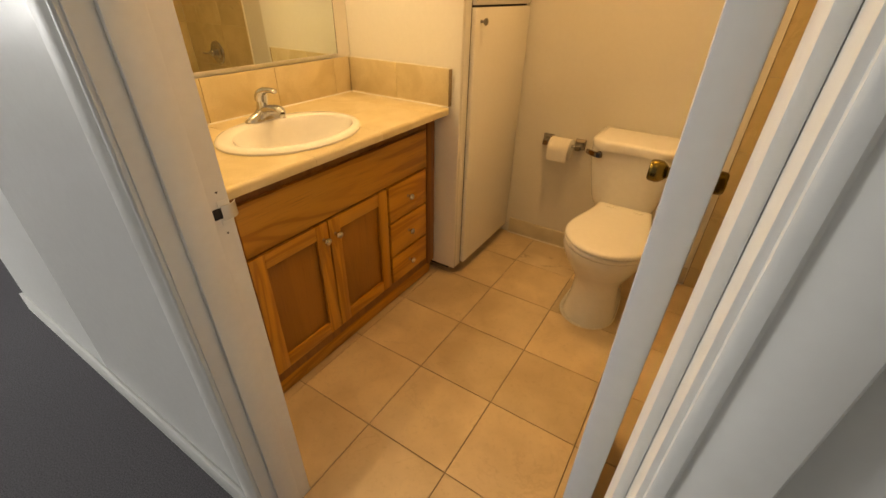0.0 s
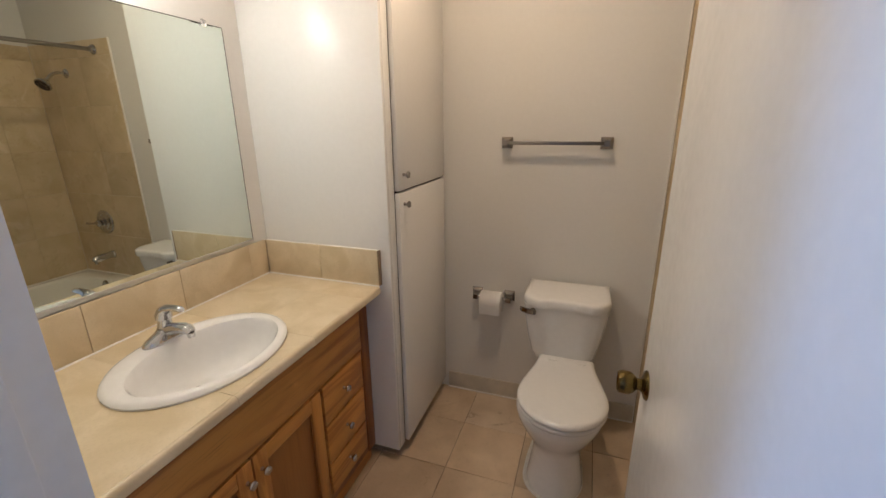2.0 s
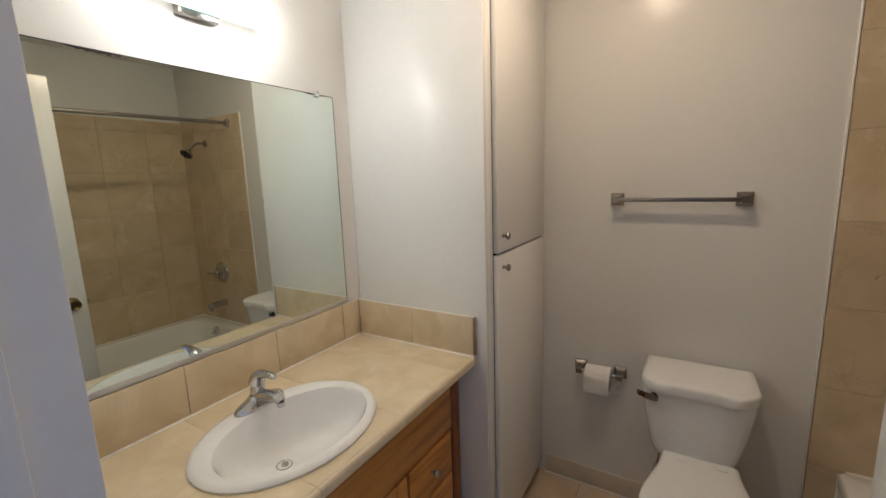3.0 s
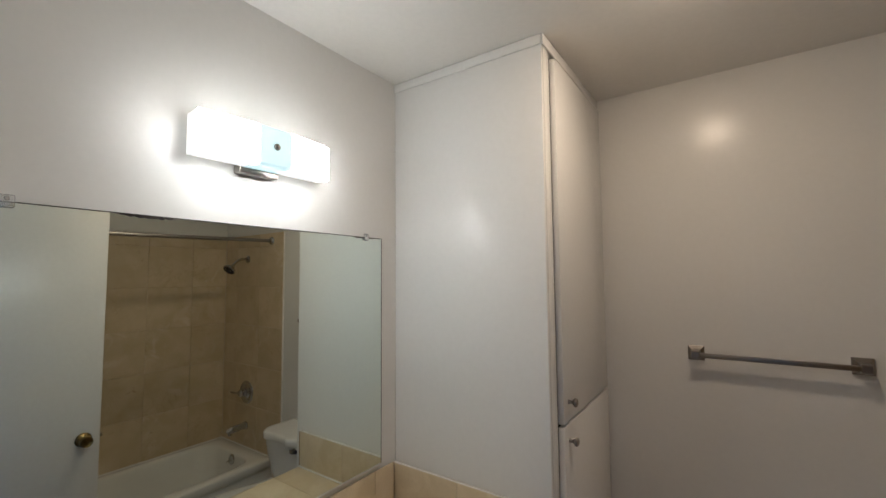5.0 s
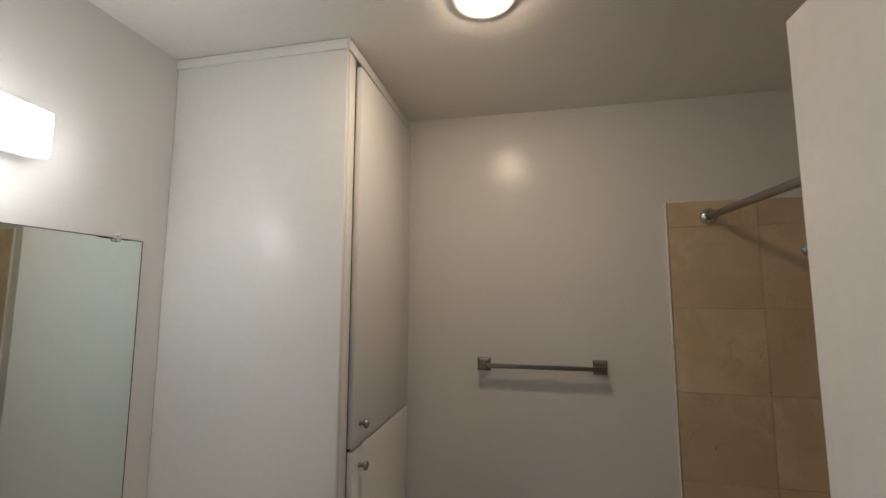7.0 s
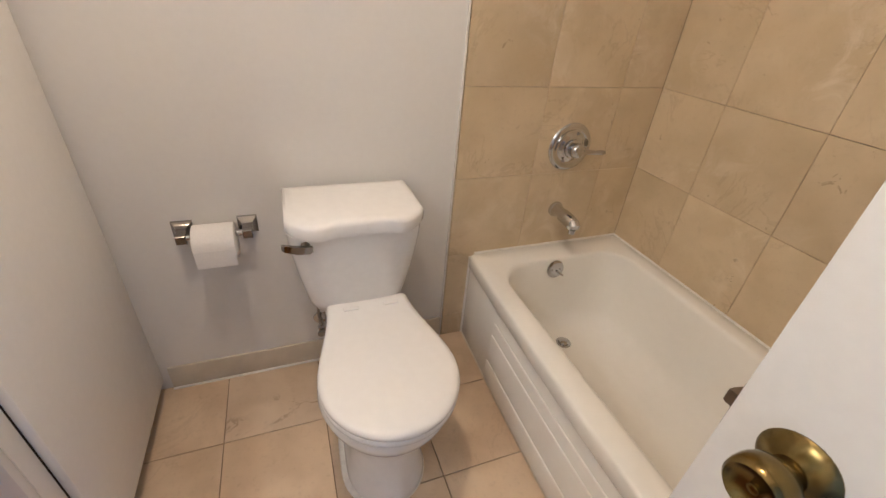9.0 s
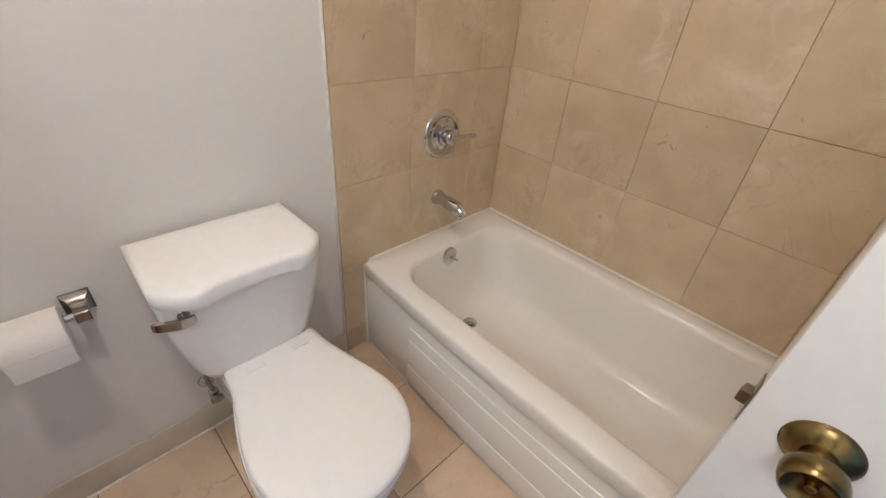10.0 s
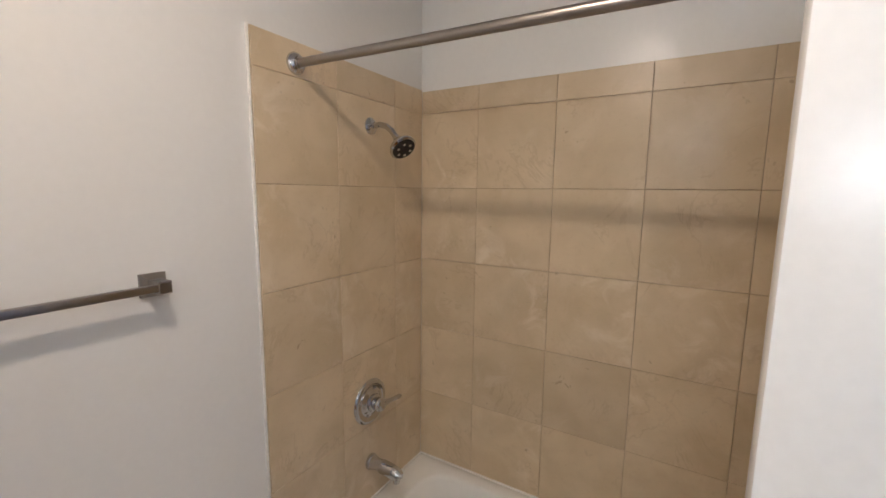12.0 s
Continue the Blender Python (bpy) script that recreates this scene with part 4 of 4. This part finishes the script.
def build_shower():
    v = thing("shower_valve", pose(2.070, YT, 0.816), "round chrome shower valve plate with a lever handle", "shower valve")
    part("plate", lathe([(0.086, 0.0), (0.0875, 0.003), (0.085, 0.008), (0.078, 0.012), (0.070, 0.0125), (0.064, 0.0095), (0.056, 0.0085), (0.048, 0.011), (0.042, 0.017), (0.036, 0.019)], pose(0, 0, 0, 90, 0, 0), 48), M_CHROME, v)
    part("hub", lathe([(0.033, 0.012), (0.033, 0.026), (0.029, 0.030), (0.024, 0.031), (0.024, 0.040), (0.027, 0.046), (0.0265, 0.056), (0.020, 0.064), (0.010, 0.067)], pose(0, 0, 0, 90, 0, 0), 32), M_CHROME, v)
    part("handle", tube([(0.004, -0.050, 0.0), (0.028, -0.053, -0.002), (0.048, -0.056, -0.004), (0.072, -0.060, -0.005), (0.094, -0.066, -0.004), (0.106, -0.070, -0.002)], [0.017, 0.0125, 0.0085, 0.0075, 0.0095, 0.006], 16), M_CHROME, v)
    for z in (-0.05, 0.05):
        part("screw", lathe([(0.005, 0.010), (0.004, 0.0145)], pose(0.02 * (1 if z > 0 else -1), 0, z, 90, 0, 0), 12), M_NICKEL, v)
    s = thing("tub_spout", pose(2.073, YT, 0.566), "chrome tub spout below the shower valve", "tub spout")
    part("spout_body", tube([(0, 0.0, 0.0), (0, -0.006, 0), (0, -0.014, 0), (0, -0.06, -0.001), (0, -0.105, -0.004), (0, -0.128, -0.008), (0, -0.139, -0.014), (0, -0.143, -0.020)], [0.031, 0.031, 0.0275, 0.0265, 0.0255, 0.0245, 0.0200, 0.0115], 24), M_CHROME, s)
    part("outlet", lathe([(0.0125, 0), (0.0135, 0.016)], pose(0, -0.126, -0.042), 20), M_CHROME, s)
    h = thing("wall_shower", pose(2.094, YT, 1.840), "chrome shower head on a bent wall arm", "shower")
    part("flange", lathe([(0.030, 0), (0.030, 0.003), (0.022, 0.010), (0.012, 0.014)], pose(0, 0, 0, 90, 0, 0), 32), M_CHROME, h)
    arm = [(0, 0, 0), (-0.004, -0.045, 0.001), (-0.010, -0.080, -0.008), (-0.017, -0.108, -0.026), (-0.026, -0.135, -0.052)]
    part("arm", tube(arm, [0.0105] * 5, 16), M_CHROME, h)
    tip, d = Vector(arm[-1]), Vector((-0.16, -0.60, -0.62)).normalized()
    head = part("head", lathe([(0.012, -0.006), (0.015, 0.006), (0.017, 0.012), (0.028, 0.022), (0.042, 0.036), (0.046, 0.044), (0.046, 0.050), (0.041, 0.054)], along(tip, tip + d), 36), M_CHROME, h)
    fm = along(tip, tip + d)
    part("spray_face", lathe([(0.039, 0.0535), (0.039, 0.0560), (0.012, 0.0575)], fm, 32), M_DARK, head, "dark spray face with nozzles")
    for k in range(6):
        a = k * math.pi / 3
        part("nozzle_bar", lathe([(0.0055, 0.055), (0.005, 0.0595)], fm @ pose(0.024 * math.cos(a), 0.024 * math.sin(a), 0), 12), M_CHROME, head)
    r = thing("shower_rod", pose(0, 0, 0), "brushed steel shower curtain rod across the tub, without a curtain", "curtain rod")
    pa, pb = Vector((1.775, YT, 1.968)), Vector((1.770, 0.888, 1.935))
    part("rod", rod(pa, pb, 0.0125, 24), M_NICKEL, r)
    u = (pb - pa).normalized()
    for p, q in ((pa, u), (pb, -u)):
        part("flange", lathe([(0.031, 0), (0.031, 0.004), (0.025, 0.012), (0.0175, 0.016), (0.0175, 0.024)], along(p, p + q), 28), M_CHROME, r, "chrome end flange")


build_shower()

# ---- ceiling fittings ----


def build_vent():
    x0, x1, y0, y1, zc = 0.888, 1.149, 1.173, 1.393, Z_TOP
    v = thing("ceiling_vent", pose(0, 0, 0), "dusty off-white plastic exhaust fan grille on the ceiling", "vent")
    ix0, ix1, iy0, iy1 = 0.928, 1.112, 1.204, 1.358
    zb, ym = zc - 0.022, 1.278
    part("backing", box(ix0, ix1, iy0, iy1, zc - 0.006, zc - 0.001), M_DARK, v)
    out = [rrect(x0, x1, y0, y1, 0.004, zc - 0.0005, 3), rrect(x0, x1, y0, y1, 0.004, zc - 0.008, 3), rrect(x0 + 0.010, x1 - 0.010, y0 + 0.010, y1 - 0.010, 0.006, zb + 0.003, 3), rrect(ix0 - 0.006, ix1 + 0.006, iy0 - 0.006, iy1 + 0.006, 0.004, zb, 3), rrect(ix0, ix1, iy0, iy1, 0.003, zb + 0.002, 3), rrect(ix0, ix1, iy0, iy1, 0.003, zc - 0.004, 3)]
    part("frame", loft(out, False, False), M_PLASTIC, v)
    part("cross_bar", box(ix0, ix1, ym - 0.008, ym + 0.008, zb - 0.001, zb + 0.008, 0.002), M_PLASTIC, v)
    n = 19
    for ya, yb in ((iy0, ym - 0.008), (ym + 0.008, iy1)):
        for i in range(1, n):
            ob = part("slat", box(-0.0011, 0.0011, ya, yb, zb + 0.0005, zb + 0.005), M_PLASTIC, v)
            ob.location.x = ix0 + (ix1 - ix0) * i / n
    part("centre_nut", lathe([(0.010, 0), (0.010, 0.006), (0.006, 0.010)], pose((ix0 + ix1) / 2, ym, zb - 0.001, 180, 0, 0), 18), M_BRASS, v)
    return v


build_vent()


def build_downlight():
    d = thing("ceiling_light", pose(1.015, 1.688, Z_TOP), "lit round ceiling light with a white trim ring", "ceiling light")
    part("trim_ring", lathe([(0.087, -0.0005), (0.087, -0.0025), (0.085, -0.0045), (0.076, -0.0060), (0.062, -0.0055), (0.055, -0.0045), (0.0515, -0.0030)], None, 48), M_TRIM, d)
    part("lens", lathe([(0.051, -0.004), (0.050, -0.011), (0.042, -0.018), (0.025, -0.022), (0.006, -0.023)], None, 40), M_LENS, d, "glowing white lens")
    return d


build_downlight()

# ---- tiles, last ----
FX = [0.175, 0.491, 0.807, 1.121, 1.437, 1.753]
FY = [0.555, 0.870, 1.185, 1.497, 1.810, 2.118, 2.4005]
lay_tiles(floor, FX, FY, lambda u, v: pose(u, v, -0.006), 0.006, M_FLOOR_TILE, 0.0029, special={(2, 5)}, sp_mat=M_FLOOR_WORN)
ROWS = [0.405, 0.718, 1.021, 1.325, 1.628, 1.931, 2.022]
END_X = [1.6345, 1.935, 2.236, X_EAST - 0.011]
part("tile_bed", box(1.632, X_EAST - 0.001, Y_NORTH - 0.0035, Y_NORTH - 0.0002, 0.0, 2.028), M_WALL_GROUT, wall_north)
lay_tiles(wall_north, END_X, ROWS[:-1] + [2.029], lambda u, v: pose(u, Y_NORTH - 0.003, v, 90, 0, 0), 0.008, M_WALL_TILE, 0.0013)
lay_tiles(wall_north, [1.6345, 1.745], [0.0, 0.112, 0.405], lambda u, v: pose(u, Y_NORTH - 0.003, v, 90, 0, 0), 0.008, M_WALL_TILE, 0.0013)
part("tile_edge_caulk", box(1.6275, 1.632, Y_NORTH - 0.010, Y_NORTH - 0.0005, 0.0, 2.032, 0.001), M_CAULK, wall_north, "pale caulk along the tile edge")
EAST_Y = [0.876, 0.924, 1.227, 1.527, 1.826, 2.129, YT]
part("tile_bed", box(X_EAST - 0.0035, X_EAST - 0.0002, 0.876, YT, 0.35, 2.019), M_WALL_GROUT, wall_east)
lay_tiles(wall_east, EAST_Y, ROWS, lambda u, v: pose(X_EAST - 0.003, u, v, 90, 0, -90), 0.008, M_WALL_TILE, 0.0013)
part("tile_bed", box(1.632, X_EAST - 0.012, 0.8762, 0.8795, 0.35, 2.019), M_WALL_GROUT, wing)
lay_tiles(wing, [1.6345, 1.935, 2.236, X_EAST - 0.012], ROWS, lambda u, v: pose(u, 0.8792, v, 90, 0, 180), 0.0007 + 0.006, M_WALL_TILE, 0.0013)
part("tile_bed", box(1.6285, 1.6318, Y_SOUTH + 0.001, 0.876, 0.0, 2.019), M_WALL_GROUT, wing)
lay_tiles(wing, [0.607, 0.876], [0.0, 0.112] + ROWS, lambda u, v: pose(1.629, u, v, 90, 0, -90), 0.006, M_WALL_TILE, 0.0013)
